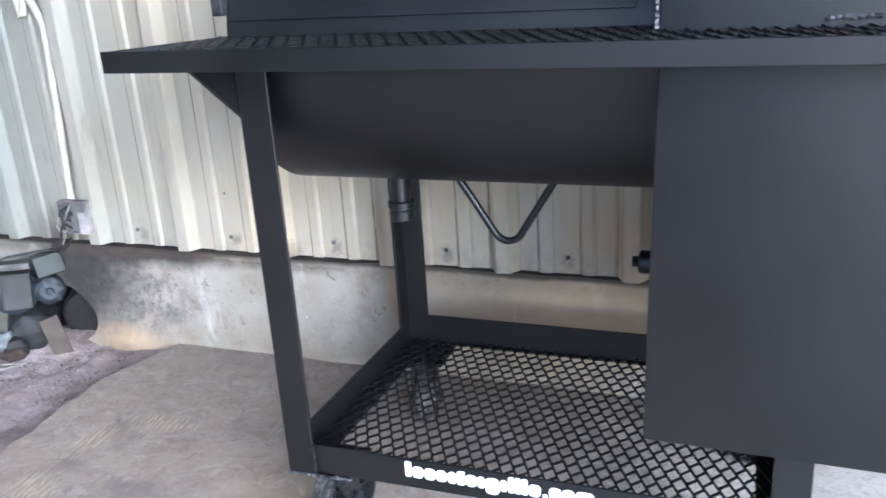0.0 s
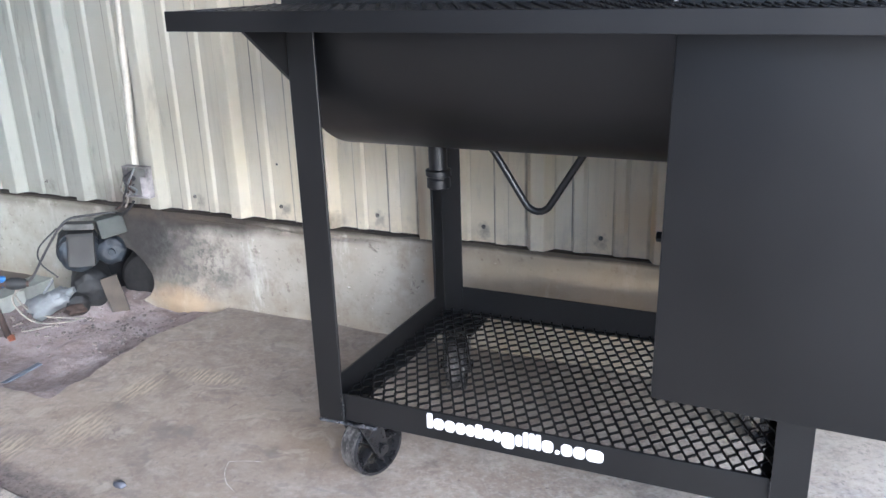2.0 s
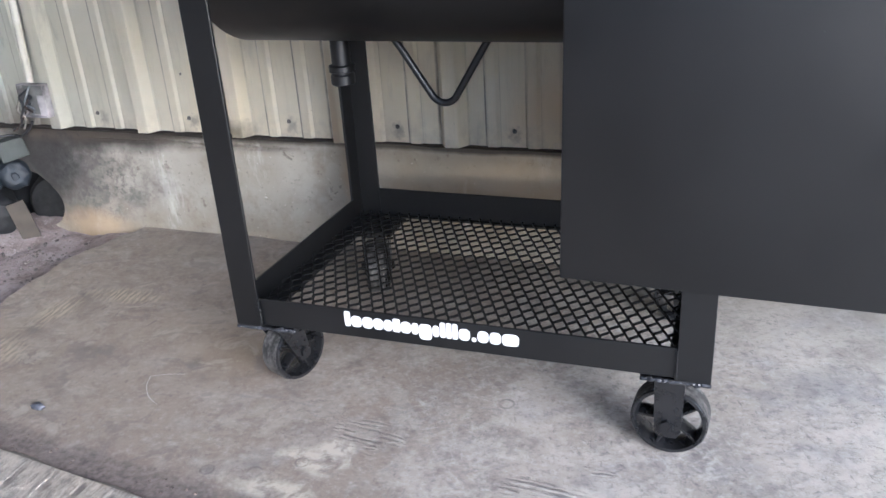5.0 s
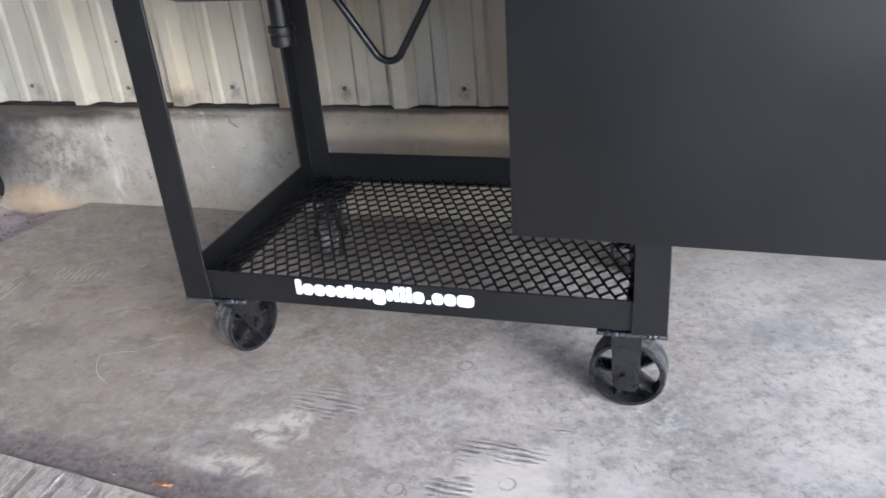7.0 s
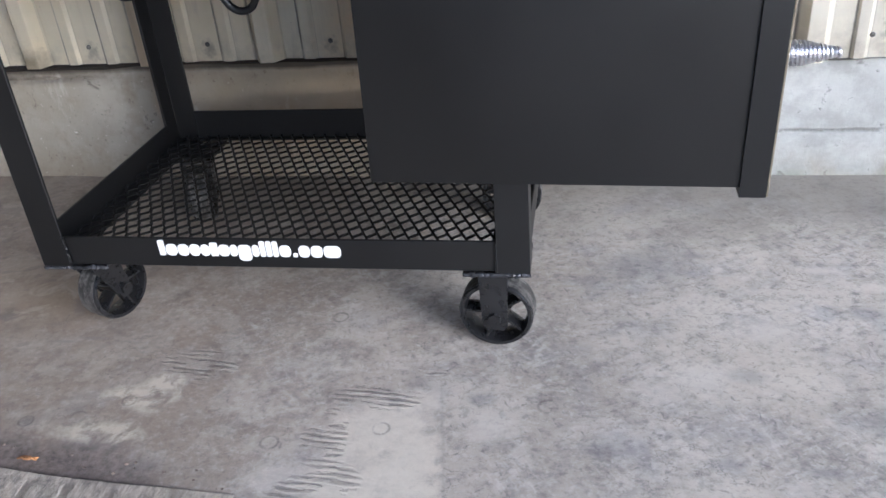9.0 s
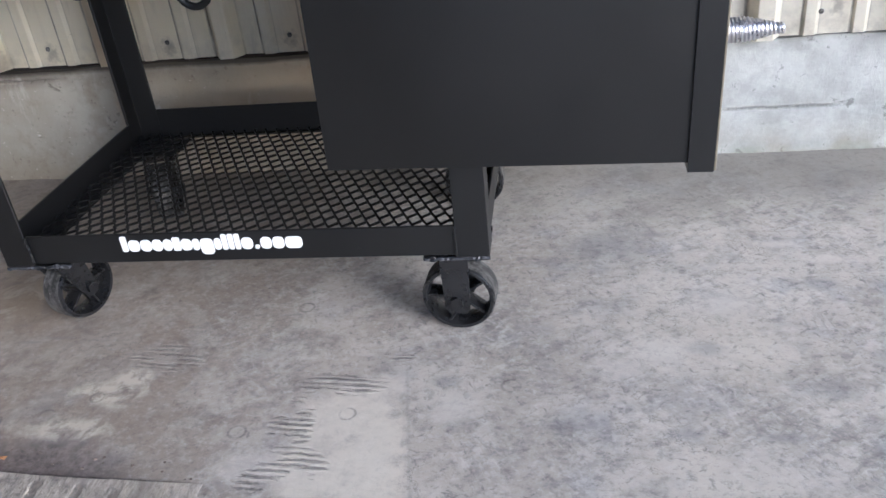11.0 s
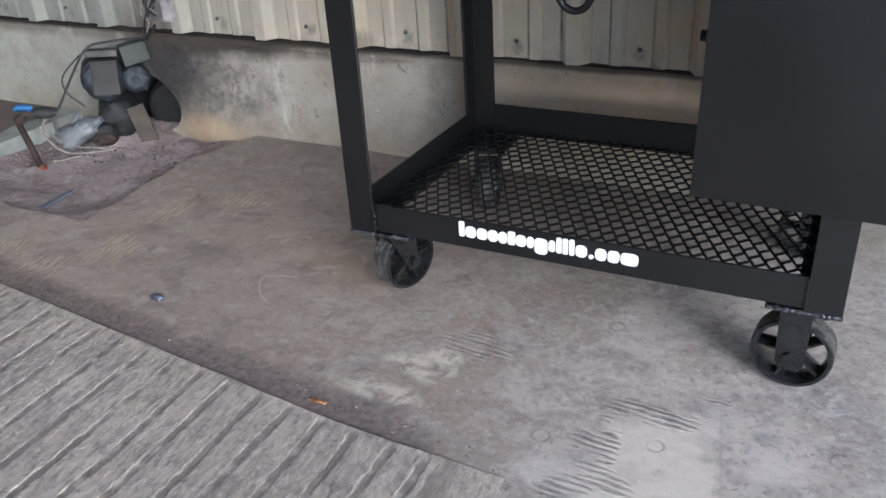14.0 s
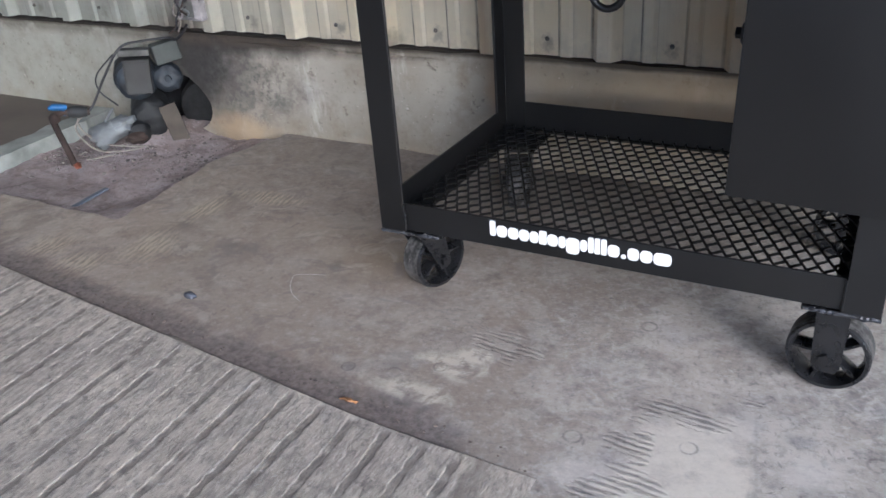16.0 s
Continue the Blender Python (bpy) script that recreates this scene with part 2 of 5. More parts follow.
def make_floor():
    g = Graph("stained_floor_concrete")
    big, mid, fine = g.noise(1.6, 6, 0.55), g.noise(11, 10, 0.70), g.noise(120, 6, 0.7)
    cloud, smear = g.noise(4.2, 7, 0.6), g.noise(6.5, 8, 0.62, stretch=(1.0, 1.35, 1.0))
    plaque = g.noise(5.2, 10, 0.66, distort=0.3)
    flake = g.noise(26, 10, 0.72, stretch=(1.0, 1.25, 1.0))
    
    def slanted(turn, scale, stretch, detail=5):
        mp = g.n.new("ShaderNodeMapping")
        mp.inputs["Rotation"].default_value = (0, 0, radians(turn))
        g.l.new(g.pos, mp.inputs[0])
        return g.noise(scale, detail, 0.58, vec=mp.outputs[0], stretch=stretch)

    def combed(turn, gap, wobble):
        mp = g.n.new("ShaderNodeMapping")
        mp.inputs["Rotation"].default_value = (0, 0, radians(turn))
        g.l.new(g.pos, mp.inputs[0])
        w = g.n.new("ShaderNodeTexWave")
        w.bands_direction = "Y"
        for key, value in (("Scale", 0.314 / gap), ("Distortion", wobble), ("Detail", 3.0), ("Detail Scale", 0.8), ("Detail Roughness", 0.6)):
            w.inputs[key].default_value = value
        g.l.new(mp.outputs[0], w.inputs["Vector"])
        return w.outputs["Fac"]

    diagonal = g.math("ADD", g.math("MULTIPLY", combed(-97, 0.0135, 7.0), 0.25), g.math("MULTIPLY", g.ramp(slanted(-95, 50, (0.5, 2.0, 1.0), 6), 0.3, 0.7), 0.75))
    brush_a, brush_b = slanted(-35, 38, (0.7, 1.7, 1.0), 8), slanted(52, 44, (0.7, 1.6, 1.0), 8)
    busy = g.ramp(g.axis(0), -0.65, 0.1, 0.30, 1.0)
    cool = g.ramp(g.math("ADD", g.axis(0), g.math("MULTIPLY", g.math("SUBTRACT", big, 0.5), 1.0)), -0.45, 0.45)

    def spots(places, soft=0.8, wobble=0.6, scale=16):
        total = None
        for x, y, rx, ry in places:
            b = g.blob((x, y, 0), (rx, ry, 1), soft, wobble, scale)
            total = b if total is None else g.math("MAXIMUM", total, b)
        return total

    def some(mask, much):
        return g.math("MULTIPLY", mask, much)

    # slab greys: brown towards the dirt; the cool, bright daylight side is painted in
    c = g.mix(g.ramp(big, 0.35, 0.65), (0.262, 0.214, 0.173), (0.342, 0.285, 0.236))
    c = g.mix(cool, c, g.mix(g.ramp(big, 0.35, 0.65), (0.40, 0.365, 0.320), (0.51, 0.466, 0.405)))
    c = g.mix(g.ramp(cloud, 0.48, 0.64, 0, 0.36), c, (0.189, 0.169, 0.154))
    c = g.mix(g.ramp(smear, 0.47, 0.36, 0, 0.36), c, (0.405, 0.370, 0.330))
    # skim coat lying in lobed, thin sheets
    sheet = g.ramp(plaque, 0.50, 0.545)
    c = g.mix(some(g.math("MULTIPLY", busy, sheet), 0.46), c, (0.545, 0.505, 0.445))
    rim = g.math("MULTIPLY", busy, g.ramp(g.math("ABSOLUTE", g.math("SUBTRACT", plaque, 0.497)), 0.010, 0.002))
    c = g.mix(g.math("MULTIPLY", rim, g.ramp(mid, 0.45, 0.6, 0, 0.35)), c, (0.176, 0.163, 0.157))
    blue = g.math("MULTIPLY", cool, g.ramp(g.noise(7, 7, 0.6), 0.52, 0.64, 0, 0.42))
    c = g.mix(blue, c, (0.250, 0.257, 0.290))
    # brushed scuffs
    for line, lo, hi in ((brush_a, 0.545, 0.60), (brush_b, 0.555, 0.61)):
        here = g.math("MULTIPLY", busy, g.ramp(g.noise(4.5, 5, 0.6, distort=0.3), 0.46, 0.60))
        c = g.mix(g.math("MULTIPLY", here, g.ramp(line, lo, hi, 0, 0.42)), c, (0.581, 0.554, 0.519))
        c = g.mix(g.math("MULTIPLY", here, g.ramp(line, 1 - lo, 1 - hi, 0, 0.38)), c, (0.176, 0.167, 0.165))
    c = g.mix(g.math("MULTIPLY", busy, g.ramp(flake, 0.545, 0.62, 0, 0.52)), c, (0.180, 0.169, 0.164))
    c = g.mix(g.math("MULTIPLY", busy, g.ramp(flake, 0.455, 0.38, 0, 0.42)), c, (0.563, 0.532, 0.493))
    c = g.mix(g.math("MULTIPLY", g.ramp(mid, 0.53, 0.65, 0, 0.46), g.ramp(cool, 0, 1, 1.0, 0.7)), c, (0.163, 0.145, 0.130))
    cream = g.math("MULTIPLY", cool, g.ramp(g.noise(2.6, 6, 0.58, distort=0.3), 0.50, 0.62, 0, 0.35))
    c = g.mix(cream, c, (0.60, 0.545, 0.455))
    grain = g.noise(70, 7, 0.7)
    c = g.mix(g.ramp(grain, 0.53, 0.64, 0, 0.42), c, (0.167, 0.151, 0.139))
    c = g.mix(g.ramp(grain, 0.47, 0.36, 0, 0.32), c, (0.528, 0.502, 0.471))
    c = g.mix(g.ramp(g.noise(48, 5, 0.6), 0.68, 0.72, 0, 0.6), c, (0.092, 0.084, 0.077))
    c = g.mix(g.ramp(g.noise(150, 3, 0.6), 0.73, 0.76, 0, 0.7), c, (0.686, 0.669, 0.642))
    for turn, seed in ((-30, 3.0), (20, 9.0), (65, 14.0)):
        mp = g.n.new("ShaderNodeMapping")
        mp.inputs["Rotation"].default_value, mp.inputs["Location"].default_value = (0, 0, radians(turn)), (seed, seed * 0.6, 0)
        g.l.new(g.pos, mp.inputs[0])
        nick = g.noise(42, 7, 0.68, vec=mp.outputs[0], stretch=(0.75, 1.6, 1.0), distort=0.3)
        c = g.mix(g.math("MULTIPLY", busy, g.ramp(nick, 0.60, 0.67, 0, 0.5)), c, (0.115, 0.106, 0.104))
        c = g.mix(g.math("MULTIPLY", busy, g.ramp(nick, 0.39, 0.32, 0, 0.32)), c, (0.63, 0.60, 0.56))
    hair = g.ramp(g.math("ABSOLUTE", g.math("SUBTRACT", g.noise(7, 7, 0.62), 0.5)), 0.006, 0.001)
    hair = g.math("MULTIPLY", hair, g.ramp(g.noise(3.1, 4), 0.52, 0.60))
    c = g.mix(some(hair, 0.55), c, (0.105, 0.095, 0.09))
    # blue-grey blotches and bare pale places in the open floor
    dark_places = ((0.573, 1.20, 0.045, 0.022), (0.745, 1.10, 0.05, 0.035), (0.80, 1.385, 0.05, 0.03), (0.53, 1.575, 0.04, 0.018), (0.42, 1.53, 0.12, 0.09), (0.655, 0.995, 0.05, 0.016),
                   (0.515, 1.0, 0.035, 0.018), (0.347, 1.016, 0.045, 0.022), (0.31, 1.475, 0.06, 0.03), (-0.53, 1.05, 0.028, 0.02), (-0.60, 1.015, 0.02, 0.014), (-0.47, 0.97, 0.09, 0.018), (0.148, 1.12, 0.03, 0.02), (-0.60, 1.245, 0.045, 0.008), (-0.66, 1.232, 0.04, 0.007), (-0.70, 1.285, 0.03, 0.007), (-0.345, 0.935, 0.03, 0.018))
    c = g.mix(some(spots(dark_places), 0.42), c, (0.154, 0.154, 0.167))
    # warm side near the dirt
    warm = g.blob((-1.1, 1.35, 0), (0.85, 0.6, 1), 0.8, 0.3, 3)
    c = g.mix(some(warm, 0.5), c, g.mix(g.ramp(mid, 0.4, 0.65), (0.298, 0.244, 0.195), (0.219, 0.179, 0.144)))
    # brown stain by the left leg, with the cart's shadow painted in
    c = g.mix(some(g.blob((-0.74, 1.37, 0), (0.17, 0.15, 1), 0.9, 0.5, 7), 0.7), c, (0.207, 0.158, 0.104))
    pale_places = ((-0.12, 0.925, 0.09, 0.055), (0.51, 1.20, 0.075, 0.04), (0.75, 1.525, 0.05, 0.016), (0.84, 1.47, 0.045, 0.02), (0.17, 1.05, 0.05, 0.05), (0.43, 1.15, 0.06, 0.035), (0.62, 1.33, 0.09, 0.05))
    c = g.mix(some(spots(pale_places), 0.55), c, (0.581, 0.541, 0.484))
    worn = g.ramp(g.noise(20, 8, 0.68, distort=0.5), 0.42, 0.52)
    bare = g.math("MULTIPLY", spots(((-0.43, 1.085, 0.085, 0.046), (-0.405, 1.125, 0.05, 0.03), (-0.465, 1.000, 0.10, 0.032)), 0.45, 0.9, 20), worn)
    c = g.mix(some(bare, 0.85), c, (0.585, 0.530, 0.440))
    patchy = g.ramp(g.axis(0), -0.25, -0.7)
    c = g.mix(g.math("MULTIPLY", patchy, g.ramp(g.noise(3.6, 8, 0.66), 0.50, 0.62, 0, 0.42)), c, (0.365, 0.315, 0.245))
    c = g.mix(g.math("MULTIPLY", patchy, g.ramp(g.noise(5.0, 8, 0.68, distort=0.3), 0.53, 0.64, 0, 0.5)), c, (0.155, 0.132, 0.115))
    c = g.mix(g.math("MULTIPLY", patchy, g.ramp(g.noise(15, 5, 0.56, distort=0.7), 0.55, 0.62, 0, 0.42)), c, (0.168, 0.146, 0.139))
    c = g.mix(g.math("MULTIPLY", patchy, g.ramp(g.noise(11, 6, 0.6, distort=0.9), 0.57, 0.64, 0, 0.40)), c, (0.445, 0.392, 0.325))
    c = g.mix(g.math("MULTIPLY", patchy, g.ramp(g.noise(34, 6, 0.66, stretch=(1.5, 0.7, 1.0), distort=0.6), 0.64, 0.69, 0, 0.55)), c, (0.12, 0.105, 0.10))
    # tan slurry, combed in ridges
    tan = spots(((-1.18, 1.55, 0.13, 0.045), (-1.31, 1.43, 0.055, 0.09), (-1.30, 1.24, 0.07, 0.11), (-1.41, 1.09, 0.09, 0.085), (-1.55, 1.15, 0.09, 0.08)), 0.7, 0.7, 9)
    c = g.mix(some(tan, 0.36), c, (0.396, 0.330, 0.242))
    comb = g.math("MULTIPLY", tan, g.ramp(diagonal, 0.52, 0.64))
    c = g.mix(some(comb, 0.62), c, (0.475, 0.400, 0.295))
    c = g.mix(some(g.math("MULTIPLY", tan, g.ramp(diagonal, 0.46, 0.32)), 0.45), c, (0.150, 0.123, 0.097))
    # dirt swept up against the drive slab, and a darker brown band towards the wall
    turned = g.n.new("ShaderNodeMapping")
    turned.inputs["Rotation"].default_value = (0, 0, radians(6.92))
    g.l.new(g.pos, turned.inputs[0])
    away = g.math("SUBTRACT", g.axis(1, turned.outputs[0]), 0.8345)
    away = g.math("ADD", away, g.math("MULTIPLY", g.math("SUBTRACT", g.noise(7, 6, 0.62), 0.5), 0.11))
    swept = g.math("MULTIPLY", g.ramp(away, 0.085, 0.045), g.math("MULTIPLY", g.ramp(g.axis(0), -0.29, -0.37), g.ramp(away, -0.06, 0.0)))
    c = g.mix(g.math("MULTIPLY", swept, g.ramp(flake, 0.35, 0.6, 0.9, 0.65)), c, g.mix(g.ramp(grain, 0.42, 0.6), (0.185, 0.152, 0.140), (0.088, 0.072, 0.066)))
    wall_band = g.math("MULTIPLY", g.ramp(g.math("ADD", g.axis(1), g.math("MULTIPLY", g.math("SUBTRACT", cloud, 0.5), 0.35)), 1.55, 1.84), g.ramp(g.axis(0), -0.5, 0.4, 0.4, 1.0))
    c = g.mix(some(wall_band, 0.72), c, (0.176, 0.160, 0.141))
    # pale skim coat that stops at a straight form joint
    edge = g.math("ADD", g.axis(0), g.math("ADD", g.math("MULTIPLY", g.math("SUBTRACT", flake, 0.5), 0.016), g.math("MULTIPLY", g.math("SUBTRACT", g.axis(1), 0.99), 0.165)))
    stop = g.ramp(edge, 0.114, 0.094)
    pale = g.math("MULTIPLY", g.math("MULTIPLY", g.blob((0.02, 0.93, 0), (0.13, 0.235, 1), 0.4, 0.5, 11), stop), g.ramp(mid, 0.62, 0.48, 0.6, 1))
    c = g.mix(some(pale, 0.72), c, (0.655, 0.595, 0.500))
    joint = g.math("MULTIPLY", g.ramp(g.math("ABSOLUTE", g.math("SUBTRACT", edge, 0.106)), 0.004, 0.0005), g.ramp(g.axis(1), 1.20, 1.08))
    c = g.mix(some(joint, 0.22), c, (0.176, 0.163, 0.154))
    # ridges where the skim coat was dragged
    zone = spots(((-0.03, 1.112, 0.085, 0.034), (-0.36, 1.178, 0.075, 0.052), (-0.085, 1.01, 0.04, 0.07), (-0.06, 0.925, 0.06, 0.045), (-0.10, 0.895, 0.045, 0.03), (0.06, 1.19, 0.03, 0.02)), 0.35, 0.4, 22)
    stroke = g.math("ADD", g.math("MULTIPLY", combed(5, 0.0125, 3.2), 0.55), g.math("MULTIPLY", g.ramp(g.noise(40, 6, 0.62, stretch=(0.5, 2.2, 1.0), distort=0.4), 0.3, 0.7), 0.5))
    torn = g.ramp(g.noise(17, 8, 0.7, stretch=(0.7, 1.3, 1)), 0.47, 0.56)
    zone = g.math("MULTIPLY", zone, torn)
    dragged = g.math("MULTIPLY", zone, g.ramp(stroke, 0.58, 0.74))
    scored = spots(((0.69, 1.525, 0.05, 0.03), (0.78, 1.27, 0.07, 0.035), (0.19, 1.11, 0.045, 0.02), (0.60, 1.10, 0.06, 0.025)), 0.9, 0.8, 18)
    dragged = g.math("MAXIMUM", dragged, g.math("MULTIPLY", some(scored, 0.4), g.ramp(diagonal, 0.53, 0.66)))
    ridge = g.math("MULTIPLY", zone, g.ramp(stroke, 0.42, 0.26))
    c = g.mix(some(ridge, 0.40), c, (0.528, 0.493, 0.444))
    c = g.mix(some(dragged, 0.50), c, (0.136, 0.129, 0.128))
    # rings left by cans
    for x, y, r in ((-0.602, 1.016, 0.012), (-0.516, 1.032, 0.013), (-0.446, 1.077, 0.012), (-0.17, 0.997, 0.014), (-0.142, 1.334, 0.014), (0.257, 1.108, 0.015), (0.0, 1.04, 0.013)):
        mp = g.n.new("ShaderNodeMapping")
        mp.inputs["Location"].default_value, mp.inputs["Scale"].default_value = (-x / r, -y / r, 0), (1 / r, 1 / r, 0)
        g.l.new(g.pos, mp.inputs[0])
        d = g.n.new("ShaderNodeVectorMath")
        d.operation = "LENGTH"
        g.l.new(mp.outputs[0], d.inputs[0])
        ring = g.ramp(g.math("ABSOLUTE", g.math("SUBTRACT", d.outputs["Value"], 1.0)), 0.24, 0.05)
        c = g.mix(some(g.math("MULTIPLY", ring, g.ramp(flake, 0.40, 0.58)), 0.6), c, (0.114, 0.101, 0.092))
    n = g.bump(plaque, 0.35, 0.006)
    n = g.bump(flake, 0.35, 0.004, n)
    n = g.bump(g.math("SUBTRACT", g.math("ADD", ridge, some(comb, 0.5)), dragged), 0.8, 0.004, n)
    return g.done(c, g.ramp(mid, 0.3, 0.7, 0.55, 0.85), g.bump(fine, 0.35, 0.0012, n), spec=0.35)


def make_drive():
    g = Graph("raked_drive_concrete")
    turn = g.n.new("ShaderNodeMapping")
    turn.inputs["Rotation"].default_value = (0, 0, radians(-1.1))
    g.l.new(g.pos, turn.inputs[0])
    big, fine = g.noise(2.2, 7, 0.6), g.noise(170, 6, 0.8)
    rake = g.noise(66, 9, 0.74, vec=turn.outputs[0], stretch=(1.8, 0.46, 1), distort=0.3)
    gouge = g.noise(30, 7, 0.66, vec=turn.outputs[0], stretch=(2.2, 0.5, 1), distort=0.5)
    crumb = g.noise(62, 8, 0.74, distort=0.4)
    c = g.mix(g.ramp(big, 0.35, 0.68), (0.455, 0.400, 0.332), (0.585, 0.522, 0.442))
    c = g.mix(g.ramp(g.noise(9, 8, 0.72, distort=0.5), 0.48, 0.62, 0, 0.42), c, (0.246, 0.224, 0.204))
    c = g.mix(g.ramp(g.noise(4.0, 6, 0.6, distort=0.4), 0.50, 0.66, 0, 0.45), c, (0.30, 0.262, 0.236))
    c = g.mix(g.ramp(rake, 0.515, 0.60, 0, 0.62), c, (0.235, 0.212, 0.19))
    c = g.mix(g.ramp(rake, 0.48, 0.39, 0, 0.50), c, (0.68, 0.62, 0.55))
    c = g.mix(g.ramp(gouge, 0.60, 0.66, 0, 0.6), c, (0.17, 0.15, 0.135))
    c = g.mix(g.ramp(gouge, 0.38, 0.32, 0, 0.4), c, (0.72, 0.66, 0.59))
    c = g.mix(g.ramp(crumb, 0.54, 0.63, 0, 0.5), c, (0.167, 0.152, 0.138))
    c = g.mix(g.ramp(crumb, 0.40, 0.32, 0, 0.5), c, (0.651, 0.616, 0.576))
    # crumbled lips are bare and pale, the grooves hold dirt and painted-in shade
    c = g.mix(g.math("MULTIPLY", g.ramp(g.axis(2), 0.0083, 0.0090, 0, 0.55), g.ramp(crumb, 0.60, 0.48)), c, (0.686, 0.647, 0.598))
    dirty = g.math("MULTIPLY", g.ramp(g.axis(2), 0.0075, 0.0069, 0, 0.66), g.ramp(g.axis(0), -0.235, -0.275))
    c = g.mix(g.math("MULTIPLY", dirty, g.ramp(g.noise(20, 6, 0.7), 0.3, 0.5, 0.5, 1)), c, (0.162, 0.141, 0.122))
    c = g.mix(g.ramp(g.noise(16, 5), 0.70, 0.74, 0, 0.8), c, (0.079, 0.072, 0.066))
    n = g.bump(rake, 0.9, 0.008)
    n = g.bump(crumb, 0.8, 0.004, n)
    return g.done(c, 0.88, g.bump(fine, 0.7, 0.002, n), spec=0.3)


def make_dirt():
    g = Graph("reddish_dirt")
    big, mid = g.noise(5, 8, 0.7), g.noise(45, 8, 0.75)
    c = g.mix(g.ramp(big, 0.35, 0.68), (0.31, 0.255, 0.235), (0.46, 0.405, 0.40))
    c = g.mix(g.ramp(g.noise(9, 8, 0.75, distort=0.6), 0.50, 0.60, 0, 0.6), c, (0.17, 0.135, 0.12))
    c = g.mix(g.ramp(mid, 0.52, 0.66, 0, 0.55), c, (0.15, 0.115, 0.10))
    c = g.mix(g.ramp(g.noise(70, 6, 0.8), 0.60, 0.66, 0, 0.8), c, (0.55, 0.51, 0.50))
    return g.done(c, 0.95, g.bump(mid, 0.9, 0.01), spec=0.2)


def make_tread():
    g = Graph("scuffed_wheel_tread")
    f = g.noise(60, 8, 0.72, stretch=(1, 1, 0.35))
    c = g.mix(g.ramp(f, 0.46, 0.64), (0.028, 0.027, 0.026), (0.17, 0.163, 0.157))
    c = g.mix(g.ramp(g.noise(120, 6, 0.8), 0.60, 0.68), c, (0.34, 0.32, 0.30))
    return g.done(c, 0.5, g.bump(f, 0.5, 0.0015), 0.2)


PAINT, PANEL, PLINTH, FLOOR, DRIVE, DIRT, TREAD = make_paint(), make_panel(), make_plinth(), make_floor(), make_drive(), make_dirt(), make_tread()
CASTER = plain("black_cast_iron", (0.012, 0.012, 0.013), 0.30, 0.0, 0.4, 60)
WELD = plain("dull_weld_metal", (0.05, 0.05, 0.055), 0.45, 0.4, 0.8, 160, 0.8)
WHITE = plain("white_vinyl", (0.78, 0.78, 0.78), 0.45, 0, 0.02, 50, 0.02)
CHROME = plain("chromed_spring_steel", (0.80, 0.79, 0.82), 0.30, 1.0, 0.03, 40, 0.02)
GASKET = plain("tan_door_gasket", (0.19, 0.165, 0.12), 0.9, 0, 0.2, 200, 0.5)
SCREW = plain("weathered_zinc", (0.17, 0.16, 0.145), 0.55, 0.5, 0.4, 200)
CONDUIT = plain("painted_conduit", (0.50, 0.48, 0.41), 0.45, 0, 0.3, 40)
GALV = plain("dirty_galvanised_steel", (0.34, 0.325, 0.33), 0.55, 0.3, 0.7, 60, 0.5)
MOTOR = plain("greasy_blue_grey_enamel", (0.020, 0.026, 0.034), 0.6, 0.0, 0.8, 60, 1.0)
GREASE = plain("oily_black_iron", (0.014, 0.015, 0.016), 0.72, 0.0, 0.7, 60, 1.0)
LIDGREY = plain("dusty_pale_grey_lid", (0.115, 0.115, 0.108), 0.8, 0, 0.6, 40, 0.6)
GREYBOX = plain("dusty_grey_box", (0.030, 0.030, 0.029), 0.75, 0, 0.6, 40, 0.4)
GREENBOX = plain("faded_green_grey_box", (0.058, 0.066, 0.061), 0.7, 0, 0.6, 40, 0.5)
WOOD = plain("weathered_board", (0.064, 0.054, 0.043), 0.9, 0, 0.4, 50, 0.6)
RUST = plain("rusty_pipe", (0.042, 0.028, 0.022), 0.9, 0.1, 0.6, 70, 0.8)
BLUE = plain("blue_valve_plastic", (0.022, 0.115, 0.31), 0.5, 0, 0.45, 60)
PLASTIC = plain("dusty_white_plastic", (0.145, 0.156, 0.163), 0.6, 0, 0.5, 45, 0.5)
TWINE = plain("dirty_cotton_twine", (0.21, 0.192, 0.165), 0.95, 0, 0.35, 300, 0.8)
CABLE = plain("black_cable_sheath", (0.02, 0.02, 0.022), 0.6, 0, 0.3, 80)
STONE = plain("loose_rubble", (0.165, 0.142, 0.128), 0.95, 0, 0.4, 60, 0.8)
LEAF = plain("faded_red_plastic", (0.27, 0.09, 0.045), 0.6, 0, 0.35, 80, 0.3)
SCRAP = plain("faded_brown_orange_paper", (0.30, 0.15, 0.06), 0.8, 0, 0.6, 120, 0.4)
DARKSHEET = plain("dark_grey_sheet_steel", (0.13, 0.125, 0.12), 0.7, 0, 0.3, 4, 0.2)
RUSTY_GRIT = plain("brown_grit", (0.16, 0.125, 0.105), 0.95, 0, 0.5, 90, 0.6)
SLABDARK = plain("dark_earthy_floor", (0.13, 0.11, 0.09), 0.9, 0, 0.4, 6, 0.5)
CHALK = plain("rubbed_chalk", (0.50, 0.475, 0.44), 0.95, 0, 0.3, 60, 0.2)
GAP = plain("gap_shade_backing", (0.022, 0.019, 0.016), 0.9, 0, 0.4, 20, 0.4)
KERB = plain("chipped_kerb_concrete", (0.27, 0.285, 0.262), 0.9, 0, 0.45, 24, 0.8)


